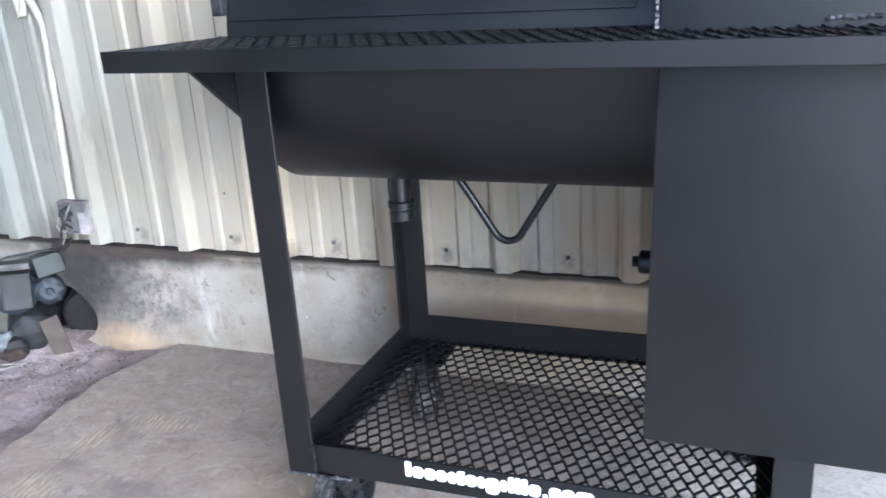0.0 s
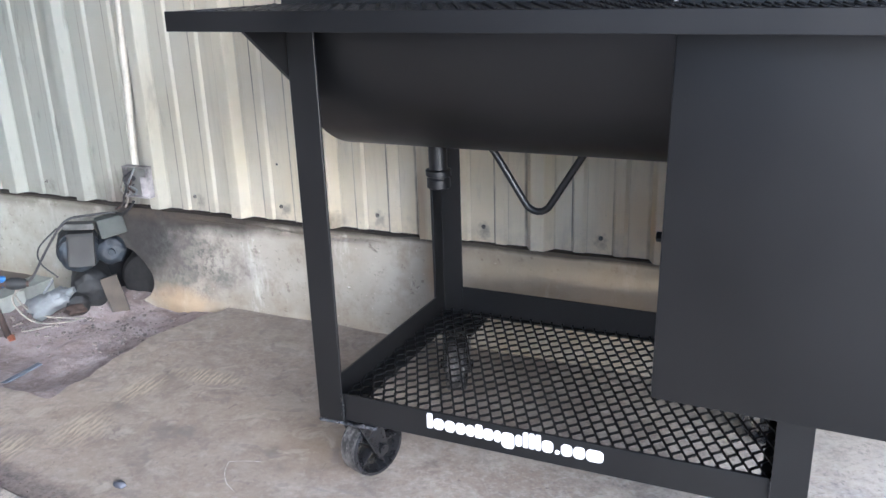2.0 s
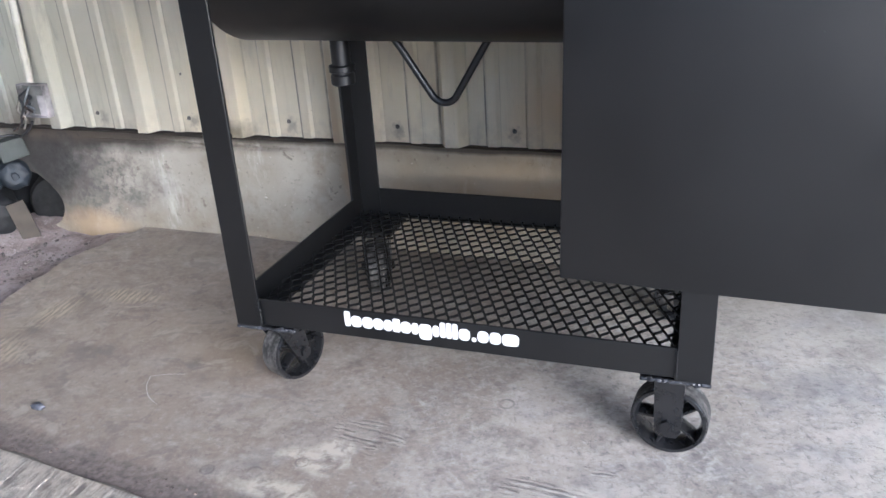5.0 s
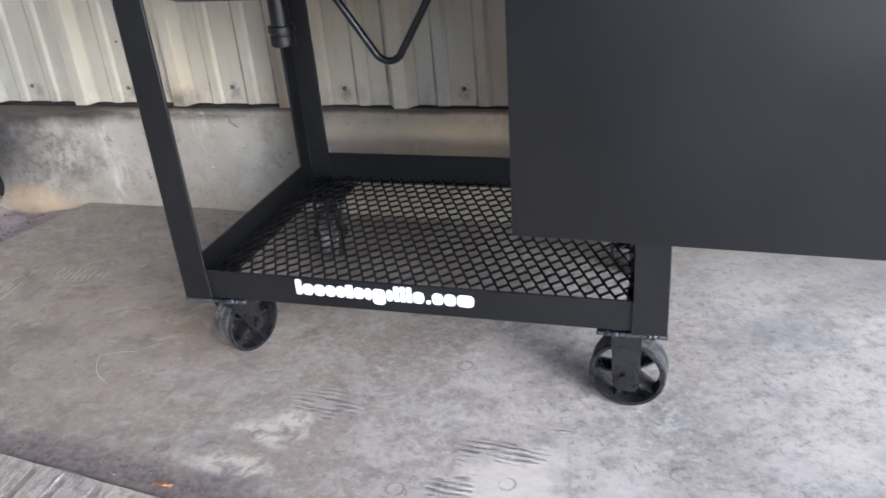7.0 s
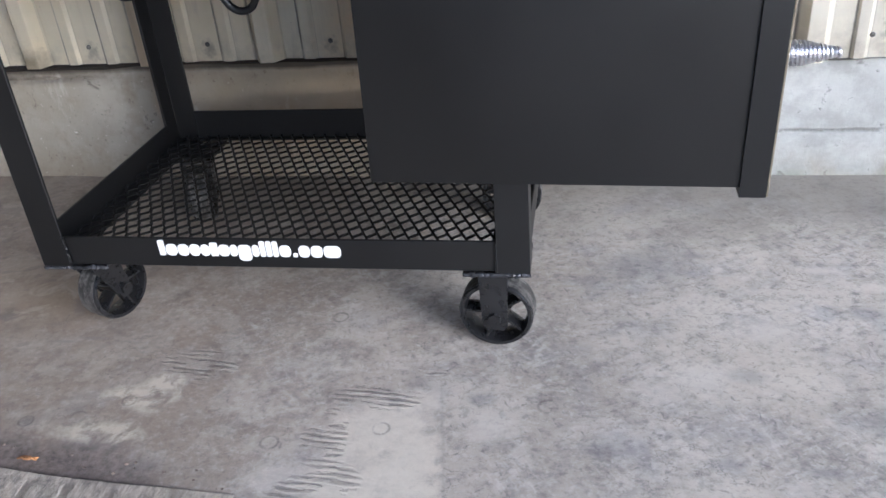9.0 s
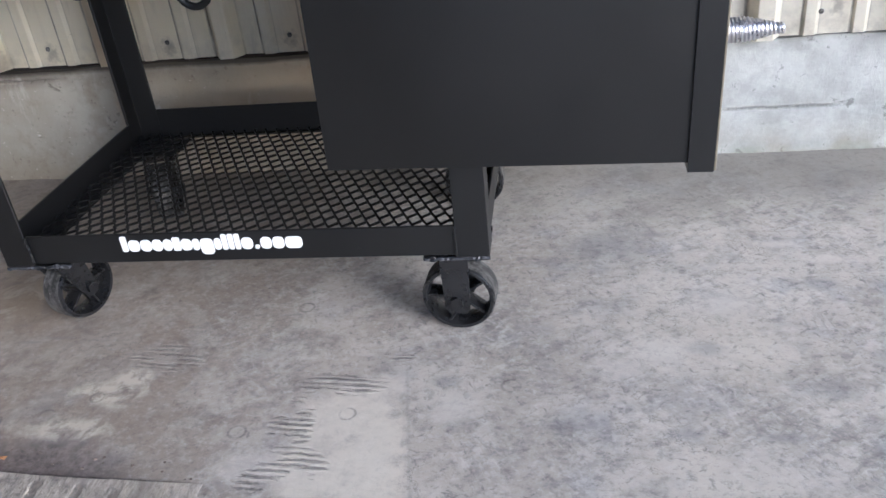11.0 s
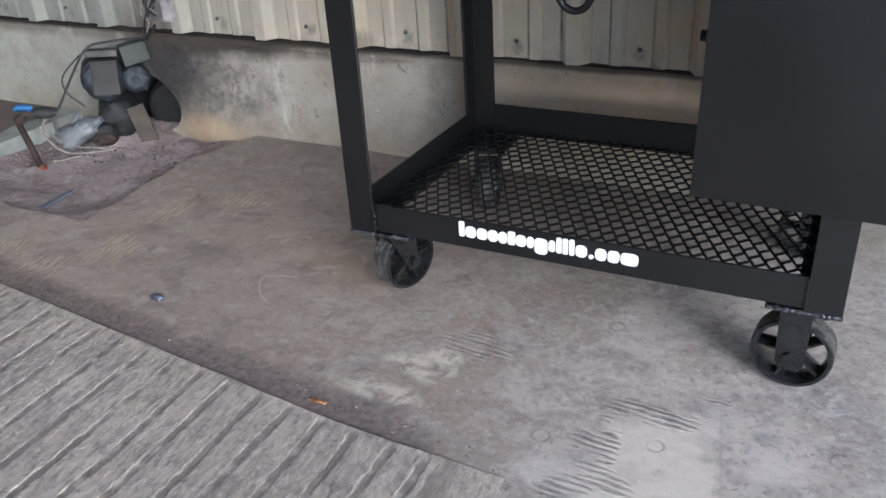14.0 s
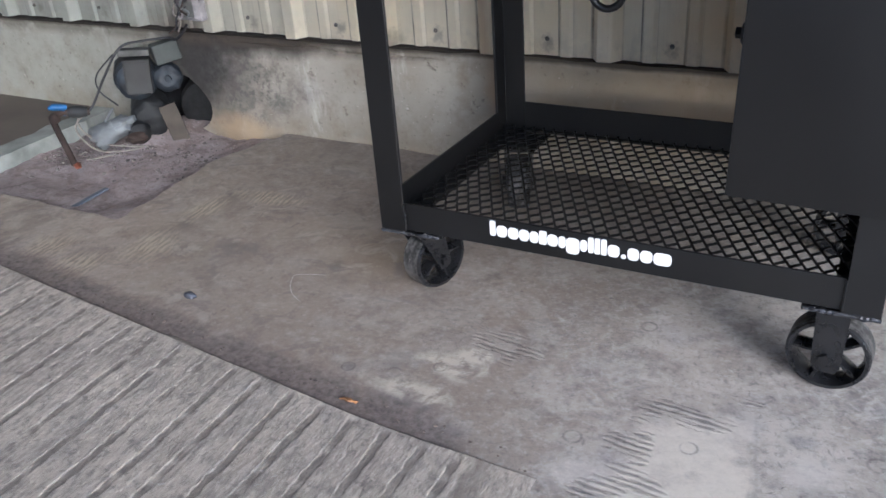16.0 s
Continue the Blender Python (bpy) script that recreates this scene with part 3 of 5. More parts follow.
# ---- mesh helpers ----
def mesh_of(bm, material, smooth=False):
    me = bpy.data.meshes.new("mesh")
    bmesh.ops.recalc_face_normals(bm, faces=bm.faces)
    bm.to_mesh(me)
    bm.free()
    me.materials.append(material)
    if smooth:
        for p in me.polygons:
            p.use_smooth = True
        me.set_sharp_from_angle(angle=radians(38))
    return me


def part(name, bm, material, parent, label="", smooth=False):
    ob = new(name, mesh_of(bm, material, smooth))
    ob.parent = parent
    return tagged(ob, label)


def thing(name, bm, material, label, category, group="", kind="", smooth=False):
    return tagged(new(name, mesh_of(bm, material, smooth)), label, category, group, kind)


def base(name, place, label, category, group="", kind=""):
    ob = new(name)
    ob.location = place
    ob.empty_display_size = 0.05
    return tagged(ob, label, category, group, kind)


def block(bm, lo, hi, bevel=0.0, turn=None):
    """A box between two corners, with bevelled edges; turn: a matrix about its middle."""
    mid = [(a + b) / 2 for a, b in zip(lo, hi)]
    size = [b - a for a, b in zip(lo, hi)]
    m = Matrix.Translation(mid) @ (turn or Matrix()) @ Matrix.Diagonal((*size, 1))
    made = bmesh.ops.create_cube(bm, size=1, matrix=m)
    if bevel:
        edges = list({e for v in made["verts"] for e in v.link_edges})
        bmesh.ops.bevel(bm, geom=edges, offset=bevel, segments=2, affect="EDGES", profile=0.6)
    return bm


def boxed(lo, hi, bevel=0.0, turn=None):
    return block(bmesh.new(), lo, hi, bevel, turn)


def prism(bm, points, vec):
    """A flat outline pushed along vec."""
    vs = [bm.verts.new(p) for p in points]
    f = bm.faces.new(vs)
    out = bmesh.ops.extrude_face_region(bm, geom=[f])
    bmesh.ops.translate(bm, vec=vec, verts=[v for v in out["geom"] if isinstance(v, bmesh.types.BMVert)])
    return bm


def ring_frame(d):
    d = d.normalized()
    side = d.cross(Vector((0, 0, 1)))
    if side.length < 1e-3:
        side = Vector((1, 0, 0))
    side.normalize()
    return side, side.cross(d).normalized()


def tube(bm, path, radius, seg=10, caps=True):
    """A round bar along a path; radius: one number or one for each point."""
    pts = [Vector(p) for p in path]
    radii = radius if isinstance(radius, (list, tuple)) else [radius] * len(pts)
    rings, side = [], None
    for i, p in enumerate(pts):
        d = (pts[min(i + 1, len(pts) - 1)] - pts[max(i - 1, 0)]).normalized()
        if side is None:
            side, up = ring_frame(d)
        else:
            side = (side - d * side.dot(d)).normalized()
            up = side.cross(d).normalized()
        rings.append([bm.verts.new(p + radii[i] * (math.cos(a) * side + math.sin(a) * up)) for a in (2 * math.pi * k / seg for k in range(seg))])
    for a, b in zip(rings, rings[1:]):
        for k in range(seg):
            bm.faces.new((a[k], a[(k + 1) % seg], b[(k + 1) % seg], b[k]))
    if caps:
        bm.faces.new(rings[0])
        bm.faces.new(rings[-1][::-1])
    return bm


def lathe(bm, profile, m, seg=32, closed=False):
    """Turns (radius, height) pairs round the z axis of the pose m."""
    rings = []
    for r, h in profile:
        rings.append([bm.verts.new(m @ Vector((r * math.cos(a), r * math.sin(a), h))) for a in (2 * math.pi * k / seg for k in range(seg))])
    pairs = list(zip(rings, rings[1:]))
    if closed:
        pairs.append((rings[-1], rings[0]))
    for a, b in pairs:
        for k in range(seg):
            bm.faces.new((a[k], a[(k + 1) % seg], b[(k + 1) % seg], b[k]))
    if not closed:
        bm.faces.new(rings[0])
        bm.faces.new(rings[-1][::-1])
    return bm


def curve_points(pts, n=8):
    """Catmull-Rom through the points."""
    p = [Vector(q) for q in pts]
    p = [p[0] * 2 - p[1], *p, p[-1] * 2 - p[-2]]
    out = []
    for a, b, c, d in zip(p, p[1:], p[2:], p[3:]):
        for i in range(n):
            t = i / n
            out.append(0.5 * (2 * b + (c - a) * t + (2 * a - 5 * b + 4 * c - d) * t * t + (3 * b - a - 3 * c + d) * t ** 3))
    out.append(p[-2])
    return out


def weld_bead(bm, a, b, r=0.003):
    a, b = Vector(a), Vector(b)
    n = max(4, int((b - a).length / 0.004))
    rnd = random.Random(int((a.x * 7 + a.y * 3 + b.z * 11) * 1000))
    tube(bm, [a.lerp(b, i / n) + Vector((rnd.uniform(-1, 1), rnd.uniform(-1, 1), rnd.uniform(-1, 1))) * r * 0.25 for i in range(n + 1)],
         [r * rnd.uniform(0.65, 1.2) for _ in range(n + 1)], 6)
    return bm


def angle_iron(bm, a, b, leg1, leg2, t=0.005):
    """An L bar from a to b; leg1 and leg2 are the vectors of its two legs from the outer corner."""
    a, b, u, v = Vector(a), Vector(b), Vector(leg1), Vector(leg2)
    un, vn = u.normalized() * t, v.normalized() * t
    old = set(bm.edges)
    prism(bm, [a, a + u, a + u + vn, a + un + vn, a + v + un, a + v], b - a)
    bmesh.ops.bevel(bm, geom=[e for e in bm.edges if e not in old], offset=0.0009, segments=1, affect="EDGES")
    return bm


def lump(bm, centre, size, seed, rough=0.25, cuts=2):
    """A stone: an icosphere pushed about by noise."""
    made = bmesh.ops.create_icosphere(bm, subdivisions=cuts, radius=1)
    for v in made["verts"]:
        n = noise.noise(v.co * 1.3 + Vector((seed * 3.7, seed * 1.3, seed)))
        v.co = Vector(centre) + Vector([c * s for c, s in zip(v.co * (1 + rough * n), size)])
    return bm


# ---- ground and floor ----
WALL_Y, PLINTH_Y, PANEL_FOOT = 1.932, 1.945, 0.310


def build_ground():
    bm = bmesh.new()
    nx, ny = 60, 56
    grid = [[None] * (ny + 1) for _ in range(nx + 1)]
    for i in range(nx + 1):
        for j in range(ny + 1):
            x, y = -2.3 + 0.95 * i / nx, 1.2 + 0.95 * j / ny
            z = -0.045 + 0.012 * noise.noise(Vector((x * 6, y * 6, 0))) + 0.007 * noise.noise(Vector((x * 23, y * 23, 3))) + 0.004 * noise.noise(Vector((x * 60, y * 60, 5)))
            z += 0.042 * math.exp(-((x + 1.88) / 0.14) ** 2 - ((y - 1.93) / 0.13) ** 2) + 0.016 * math.exp(-((x + 1.5) / 0.1) ** 2)
            z += 0.034 * max(0, 1 - abs(y - 1.27) / 0.22)
            grid[i][j] = bm.verts.new((x, y, min(z, -0.006)))
    for i in range(nx):
        for j in range(ny):
            bm.faces.new((grid[i][j], grid[i + 1][j], grid[i + 1][j + 1], grid[i][j + 1]))
    far = [(-400, -400), (400, -400), (400, 400), (-400, 400)]
    near = [grid[0][0], grid[nx][0], grid[nx][ny], grid[0][ny]]
    sides = [[grid[i][0] for i in range(nx + 1)], [grid[nx][j] for j in range(ny + 1)], [grid[i][ny] for i in range(nx, -1, -1)], [grid[0][j] for j in range(ny, -1, -1)]]
    outer = [bm.verts.new((x, y, -0.06)) for x, y in far]
    for k in range(4):
        bm.faces.new([*sides[k][::-1], outer[k], outer[(k + 1) % 4]])
    return thing("ground", bm, DIRT, "reddish loose dirt in a gap of the concrete", "ground", kind="structure", smooth=True)


def ragged(a, b, n, amp, seed):
    """Points from a to b with a broken edge."""
    a, b = Vector(a), Vector(b)
    side = Vector((-(b - a).y, (b - a).x)).normalized()
    return [tuple(a.lerp(b, i / n) + side * amp * noise.noise(Vector((i * 0.55, seed, 0))) * (0 if i in (0, n) else 1)) for i in range(n)]


def build_floor():
    bm = bmesh.new()
    outline = [(3.5, -2.5), (3.5, 2.2), (-1.43, 2.2), (-1.43, 1.94)]
    outline += ragged((-1.43, 1.94), (-1.505, 1.70), 8, 0.015, 1) + ragged((-1.505, 1.70), (-1.485, 1.31), 12, 0.02, 2)
    outline += ragged((-1.485, 1.31), (-1.92, 1.315), 14, 0.015, 3) + ragged((-1.92, 1.315), (-2.6, 1.25), 10, 0.02, 4)
    outline += [(-2.6, 1.25), (-5, 1.2), (-5, -2.5)]
    prism(bm, [(x, y, 0) for x, y in outline], (0, 0, -0.1))
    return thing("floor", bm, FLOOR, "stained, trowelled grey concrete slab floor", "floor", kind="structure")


def build_drive():
    """The raked slab: u runs along its edge, v away from it towards the viewer."""
    origin, along = Vector((-1.56, 1.03, 0)), Vector((1.36, -0.165, 0)).normalized()
    away = Vector((along.y, -along.x, 0))
    bm = bmesh.new()
    us = []
    for k in range(-26, 15):
        start = 0.314 + 0.0752 * k - (0.00037 * k * k if k > 0 else 0)
        for du, h in ((0, 0), (0.010, 0), (0.0165, 0.0002), (0.0190, 0.0006), (0.0212, 0.0006), (0.0222, -0.0001), (0.0230, -0.0010), (0.0240, -0.0013), (0.0290, -0.0014), (0.0350, -0.0014), (0.0372, -0.0012), (0.0382, -0.0004), (0.0390, 0), (0.0400, 0), (0.046, 0), (0.058, 0)):
            us.append((start + du, h, k, du))
    us += [(1.364, 0.0004, 15, 0), (1.372, 0.0012, 15, 0), (1.377, 0.0010, 15, 0), (1.380, -0.0010, 15, 0)]
    vs = [0.0, 0.006, 0.014] + [0.022 + 0.0065 * i for i in range(155)] + [1.05, 1.15, 1.4, 1.8, 2.4]
    rows = []
    for v in vs:
        row = []
        for u, h, k, du in us:
            wob = 0.007 * noise.noise(Vector((k * 3.1, v * 2.5, 1))) + 0.0022 * noise.noise(Vector((k * 1.7, v * 22, 8))) + (0.0042 if h <= 0 else 0.0055) * noise.noise(Vector((k * 1.3 + (3 if du > 0.03 else 0), v * 70, 3)))
            edge = 0.010 * noise.noise(Vector((u * 9, 0, 4))) if v < 0.001 else 0
            strong = 0.85 + 0.5 * noise.noise(Vector((k * 2.3, v * 7, 5))) + 0.7 * noise.noise(Vector((k * 2.9, v * 38, 6))) if h <= 0.00025 else 0.3 + 0.9 * noise.noise(Vector((k * 4.1, v * 13, 9))) + 1.3 * noise.noise(Vector((k * 4.1, v * 75, 4)))
            fade = (min(1, max(0.0, (1.365 - u) / 0.07)) if k < 15 else 1) * min(1, v / 0.03) * max(0.0, strong)
            rough = 0.0004 * noise.noise(Vector((u * 60, v * 30, 2))) + 0.0003 * noise.noise(Vector((u * 160, v * 130, 6)))
            z = 0.008 * min(1, max(0.2, (1.40 - u) / 0.13)) + h * fade + rough
            if v == 0.0:
                z -= 0.006
            # the far end swings in towards the floor and its lip wanders
            swing = 0.03 * max(0, (u - 1.0) / 0.38) ** 2 * max(0, 1 - v / 0.3)
            if k == 15:
                wob = 0.022 * noise.noise(Vector((2, v * 9, 1))) + 0.008 * noise.noise(Vector((5, v * 40, 1)))
            p = origin + along * (u + wob + 0.125 * v) + away * (v + edge - swing)
            row.append(bm.verts.new((p.x, p.y, z)))
        rows.append(row)
    low = [bm.verts.new((w.co.x, w.co.y, -0.03)) for w in rows[0]]
    for a, b in zip([low] + rows, rows):
        for i in range(len(us) - 1):
            bm.faces.new((a[i], a[i + 1], b[i + 1], b[i]))
    right = [r[-1] for r in rows]
    down = [bm.verts.new((w.co.x, w.co.y, -0.03)) for w in right]
    for i in range(len(right) - 1):
        bm.faces.new((right[i], right[i + 1], down[i + 1], down[i]))
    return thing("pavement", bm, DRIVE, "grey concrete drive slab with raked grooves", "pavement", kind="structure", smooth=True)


def build_left_slab():
    bm = bmesh.new()
    edge = ragged((-2.20, 1.98), (-2.21, 1.35), 40, 0.008, 6)
    prism(bm, [(x, y, -0.001) for x, y in edge + [(-2.21, 1.35), (-2.27, 1.26), (-5, 1.22), (-5, 1.98)]], (0, 0, -0.12))
    slab = thing("side_floor", bm, SLABDARK, "dark earth-stained concrete floor beside the dirt", "floor", kind="structure")
    bm = bmesh.new()
    prism(bm, [(x + 0.03, y, 0.002) for x, y in edge] + [(x - 0.055 - 0.02 * noise.noise(Vector((y * 14, 0, 0))), y, 0.002) for x, y in reversed(edge)], (0, 0, -0.1))
    thing("kerb", bm, KERB, "chipped pale concrete kerb along the dark floor", "kerb", kind="structure", smooth=True)
    return slab


# ---- wall ----


def rib_profile(x0, ribs):
    """The sheet's section from the rib at x0 on: x and how far it stands out."""
    out = []
    for k in range(ribs):
        c = x0 + k * PITCH
        out += [(c - 0.047, 0.0022), (c - 0.0355, 0.0022)] if k == 0 else [(c - 0.035, 0)]
        out += [(c - 0.0185, 0.030), (c - 0.0165, 0.0315), (c + 0.0155, 0.0315), (c + 0.0175, 0.030), (c + 0.036, 0)]
        for m in (0.096, 0.196):
            out += [(c + m - 0.016, 0), (c + m - 0.011, 0.0065), (c + m + 0.010, 0.0065), (c + m + 0.018, 0)]
    c = x0 + ribs * PITCH
    out += [(c - 0.034, 0)]
    return out


def build_wall():
    wall = base("wall_north", (0, WALL_Y, 0), "cream ribbed steel sheet wall with dirty foot", "wall", kind="structure")
    # near-black backing added to close the gap and stand for its shade
    part("backing", boxed((-5, 0.030, 0.20), (3.5, 0.055, 2.62)), GAP, wall, "near-black backing added behind the sheets for the gap's shade")
    screw_mesh = None
    for n in range(-4, 3):
        x0 = RIB0 + (3 * n) * PITCH
        prof = rib_profile(x0, 3)
        rnd = random.Random(n + 50)
        skew = rnd.uniform(-0.0015, 0.0015)
        bm = bmesh.new()
        zs = [PANEL_FOOT + rnd.uniform(-0.002, 0.002) - (0.029 if n > 0 else 0), 0.45, 0.8, 1.4, 2.6]
        rows = []
        for z in zs:
            row = []
            for x, d in prof:
                w = 0.0022 * noise.noise(Vector((x * 4, z * 3, 7)))
                zz = z + (0.0015 * noise.noise(Vector((x * 11, 1, 2))) + skew if z == zs[0] else 0)
                row.append(bm.verts.new((x, -d + w, zz)))
            rows.append(row)
        for a, b in zip(rows, rows[1:]):
            for i in range(len(prof) - 1):
                bm.faces.new((a[i], a[i + 1], b[i + 1], b[i]))
        bmesh.ops.solidify(bm, geom=bm.faces[:], thickness=0.0012)
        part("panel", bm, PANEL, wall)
    for n in range(-9, 6):
        x = -0.2725 + n * 0.3035 - (0.05 if n == 4 else 0)
        if -2.0 < x < -1.7:
            continue
        for z in ((0.350, 2.1) if n != 4 else (0.332, 2.1)):
            if screw_mesh is None:
                bm = bmesh.new()
                lathe(bm, [(0.0066, 0), (0.0066, 0.0012), (0.0052, 0.002)], pose(0, 0, 0, 90, 0, 0), 14)
                lathe(bm, [(0.0040, 0.002), (0.0040, 0.006), (0.0030, 0.0068)], pose(0, 0, 0, 90, 0, 0), 6)
                screw_mesh = mesh_of(bm, SCREW)
            s = new("screw", screw_mesh)
            s.parent = wall
            s.scale = (0.85, 1, 0.85)
            s.location = (x + 0.003 * math.sin(n * 5), -0.0028, z + 0.004 * math.sin(n * 3))
    # small holes and pop rivets
    for x, z in ((-1.185, 0.47), (-1.96, 0.80)):
        s = new("screw", screw_mesh)
        s.parent = wall
        s.location, s.scale = (x, -0.0045, z), (0.5, 0.5, 0.5)
    return wall


def hole_edge(x, z):
    """Below 1 inside the broken opening of the plinth."""
    r = 1 + 0.10 * noise.noise(Vector((x * 9, z * 9, 4)))
    return math.sqrt(((x + 1.842) / 0.119) ** 2 + ((z - 0.050) / 0.096) ** 2) * r


def build_plinth():
    bm = bmesh.new()
    xs = [-5, -4, -3] + [-2.6 + 0.02 * i for i in range(30)] + [-2.0 + 0.01 * i for i in range(40)] + [-1.6 + 0.02 * i for i in range(150)] + [1.5, 2, 3.5]
    zs = [-0.10 + 0.01 * i for i in range(31)] + [0.212, 0.222, 0.230, 0.237, 0.243, 0.248, 0.253, 0.258, 0.263, 0.268, 0.274, 0.280, 0.288, 0.296, 0.304]
    grid = []
    for x in xs:
        col = []
        for z in zs:
            y = 0.006 * noise.noise(Vector((x * 3, z * 5, 0))) + 0.003 * noise.noise(Vector((x * 17, z * 17, 3))) + 0.0018 * noise.noise(Vector((x * 45, z * 45, 6)))
            foot = max(0, 1 - max(0, z + 0.02) / 0.03) * 0.02 * (1 if x > -1.45 else 0) * (0.6 + noise.noise(Vector((x * 7, 0, 9))))
            toe = 0.022 * max(0, 1 - abs(x + 1.575) / 0.14) * max(0, min(1, 1 - (z + 0.01) / 0.11))
            seam = 0.0018 if abs(z - 0.11) < 0.009 and x > 0.4 else 0
            lip = 0.012 * max(0, noise.noise(Vector((x * 4, 2, 0)))) if z > 0.22 else 0
            # a spalled crack runs under the top of the left stretch
            split = 0.266 + 0.008 * noise.noise(Vector((x * 5, 4, 1))) + 0.004 * noise.noise(Vector((x * 25, 4, 1)))
            seam += 0.014 * max(0, 1 - abs(z - split) / 0.007) * min(1, max(0, (x + 1.60) / 0.1)) * min(1, max(0, (-0.86 - x) / 0.08))
            zz = z + (0.006 * noise.noise(Vector((x * 12, 3, 0))) if z > 0.27 else 0)
            col.append(bm.verts.new((x, y - foot - toe + seam - lip, min(zz, 0.290 + 0.006 * min(1, max(0, (x + 0.86) / 0.08)) - 0.024 * min(1, max(0, (x - 0.42) / 0.08)) + 0.003 * noise.noise(Vector((x * 9, 7, 0)))))))
        grid.append(col)
    for i in range(len(xs) - 1):
        for j in range(len(zs) - 1):
            cx, cz = (xs[i] + xs[i + 1]) / 2, (zs[j] + zs[j + 1]) / 2
            if hole_edge(cx, cz) < 1:
                continue
            bm.faces.new((grid[i][j], grid[i + 1][j], grid[i + 1][j + 1], grid[i][j + 1]))
    bmesh.ops.delete(bm, geom=[v for v in bm.verts if not v.link_faces], context="VERTS")
    # round the rim of the opening
    for v in bm.verts:
        if any(len(e.link_faces) == 1 for e in v.link_edges) and hole_edge(v.co.x, v.co.z) < 1.25 and -0.08 < v.co.z < 0.25:
            c = Vector((-1.842, v.co.y, 0.050))
            h = hole_edge(v.co.x, v.co.z)
            v.co = c + (v.co - c) / max(h, 0.5) * 1.0
            v.co.y += 0.004
    rim = [e for e in bm.edges if len(e.link_faces) == 1]
    out = bmesh.ops.extrude_edge_only(bm, edges=rim)
    for v in [g for g in out["geom"] if isinstance(g, bmesh.types.BMVert)]:
        v.co.y = 0.24
    back = [bm.verts.new(p) for p in ((-2.2, 0.235, -0.1), (-1.5, 0.235, -0.1), (-1.5, 0.235, 0.28), (-2.2, 0.235, 0.28))]
    bm.faces.new(back)
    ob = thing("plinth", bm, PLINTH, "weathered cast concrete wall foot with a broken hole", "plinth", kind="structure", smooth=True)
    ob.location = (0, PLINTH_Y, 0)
    # near-black inside of the hole: its shade is painted on
    ob.data.materials.append(GREASE)
    for f in ob.data.polygons:
        if f.center.y > 0.05 and f.center.z < 0.25 and -2.25 < f.center.x < -1.45:
            f.material_index = 1
    return ob


def build_unseen_shed():
    """Unseen open-fronted shed that shapes the daylight: roof sheet on purlins, closed far side."""
    bm = bmesh.new()
    xs = np.arange(-5.0, 1.9, 0.15)
    lower = [bm.verts.new((x, -2.4, 2.62 + (0.03 if k % 2 else 0))) for k, x in enumerate(xs)]
    upper = [bm.verts.new((x, 2.2, 2.62 + (0.03 if k % 2 else 0))) for k, x in enumerate(xs)]
    for i in range(len(xs) - 1):
        bm.faces.new((lower[i], lower[i + 1], upper[i + 1], upper[i]))
    bmesh.ops.solidify(bm, geom=bm.faces[:], thickness=0.02)
    for y in (-2.2, -0.8, 0.6, 1.8):
        block(bm, (-5.0, y, 2.50), (1.8, y + 0.08, 2.612))
    thing("ceiling", bm, GALV, "unseen steel sheet roof on purlins, shading the high sky", "ceiling", kind="structure")
    # dark walls out of view, added to cut sky light from the left
    thing("sky_block_south", boxed((-2.99, -2.5, -0.05), (-1.5, -2.41, 2.49)), DARKSHEET, "unseen grey wall added to block the front-left sky", "wall", kind="structure")
    thing("sky_block_west", boxed((-3.1, -2.4, -0.05), (-3.0, 1.92, 2.49)), DARKSHEET, "unseen grey wall added to darken the left", "wall", kind="structure")


build_unseen_shed()
build_ground()
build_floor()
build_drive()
build_left_slab()
build_wall()
build_plinth()


# ---- the smoker on its cart ----
LEFT, RIGHT, FRONT, BACK = -0.645, 0.225, 1.238, 1.795
BACK_LEFT = -0.630  # the back leg stands a little further in
LEG_FOOT, RAIL_LOW, RAIL_TOP = 0.165, 0.168, 0.224
CH_Y, CH_Z, CH_R, CH_X = 1.52, 0.904, 0.252, -0.672
FB_X0, FB_X1, FB_Y0, FB_Y1, FB_Z0, FB_Z1 = -0.012, 0.534, 1.204, 1.865, 0.348, 1.10
SH_Y0, SH_X0, SH_X1, SH_Z0, SH_Z1 = 1.09, -0.764, 0.60, 0.9045, 0.935
smoker = base("offset_smoker", (0, 0, 0), "matte black steel offset smoker on a wheeled angle-iron cart", "smoker")


def expanded(x0, x1, y0, y1, z, swd=0.0254, lwd=0.0508, w=0.0043, t=0.0028):
    """Raised expanded steel: zigzag strands that touch at short bonds."""
    bm = bmesh.new()
    half, amp, bond = lwd / 2, swd / 4, 0.13 * lwd / 2
    n = int((x1 - x0) / (swd / 2)) + 1
    for k in range(n + 1):
        cx = x0 + k * swd / 2
        line, j = [], 0
        while y0 + j * half - bond < y1:
            for dy in (-bond, bond):
                side = amp * (1 if (k + j) % 2 else -1) * 0.93
                x, y = cx + side, y0 + j * half + dy
                line.append(Vector((min(max(x, x0), x1), min(max(y, y0), y1), z + 0.0028 - side * 0.32)))
            j += 1
        ring = []
        for p in line:
            across = Vector((w / 2, 0, -w * 0.16))
            up = Vector((0.0005, 0, t))
            ring.append([bm.verts.new(p + v) for v in (-across, across, across + up, -across + up)])
        for a, b in zip(ring, ring[1:]):
            for i in range(4):
                m = (i + 1) % 4
                bm.faces.new((a[i], a[m], b[m], b[i]))
        bm.faces.new(ring[0])
        bm.faces.new(ring[-1][::-1])
    return bm


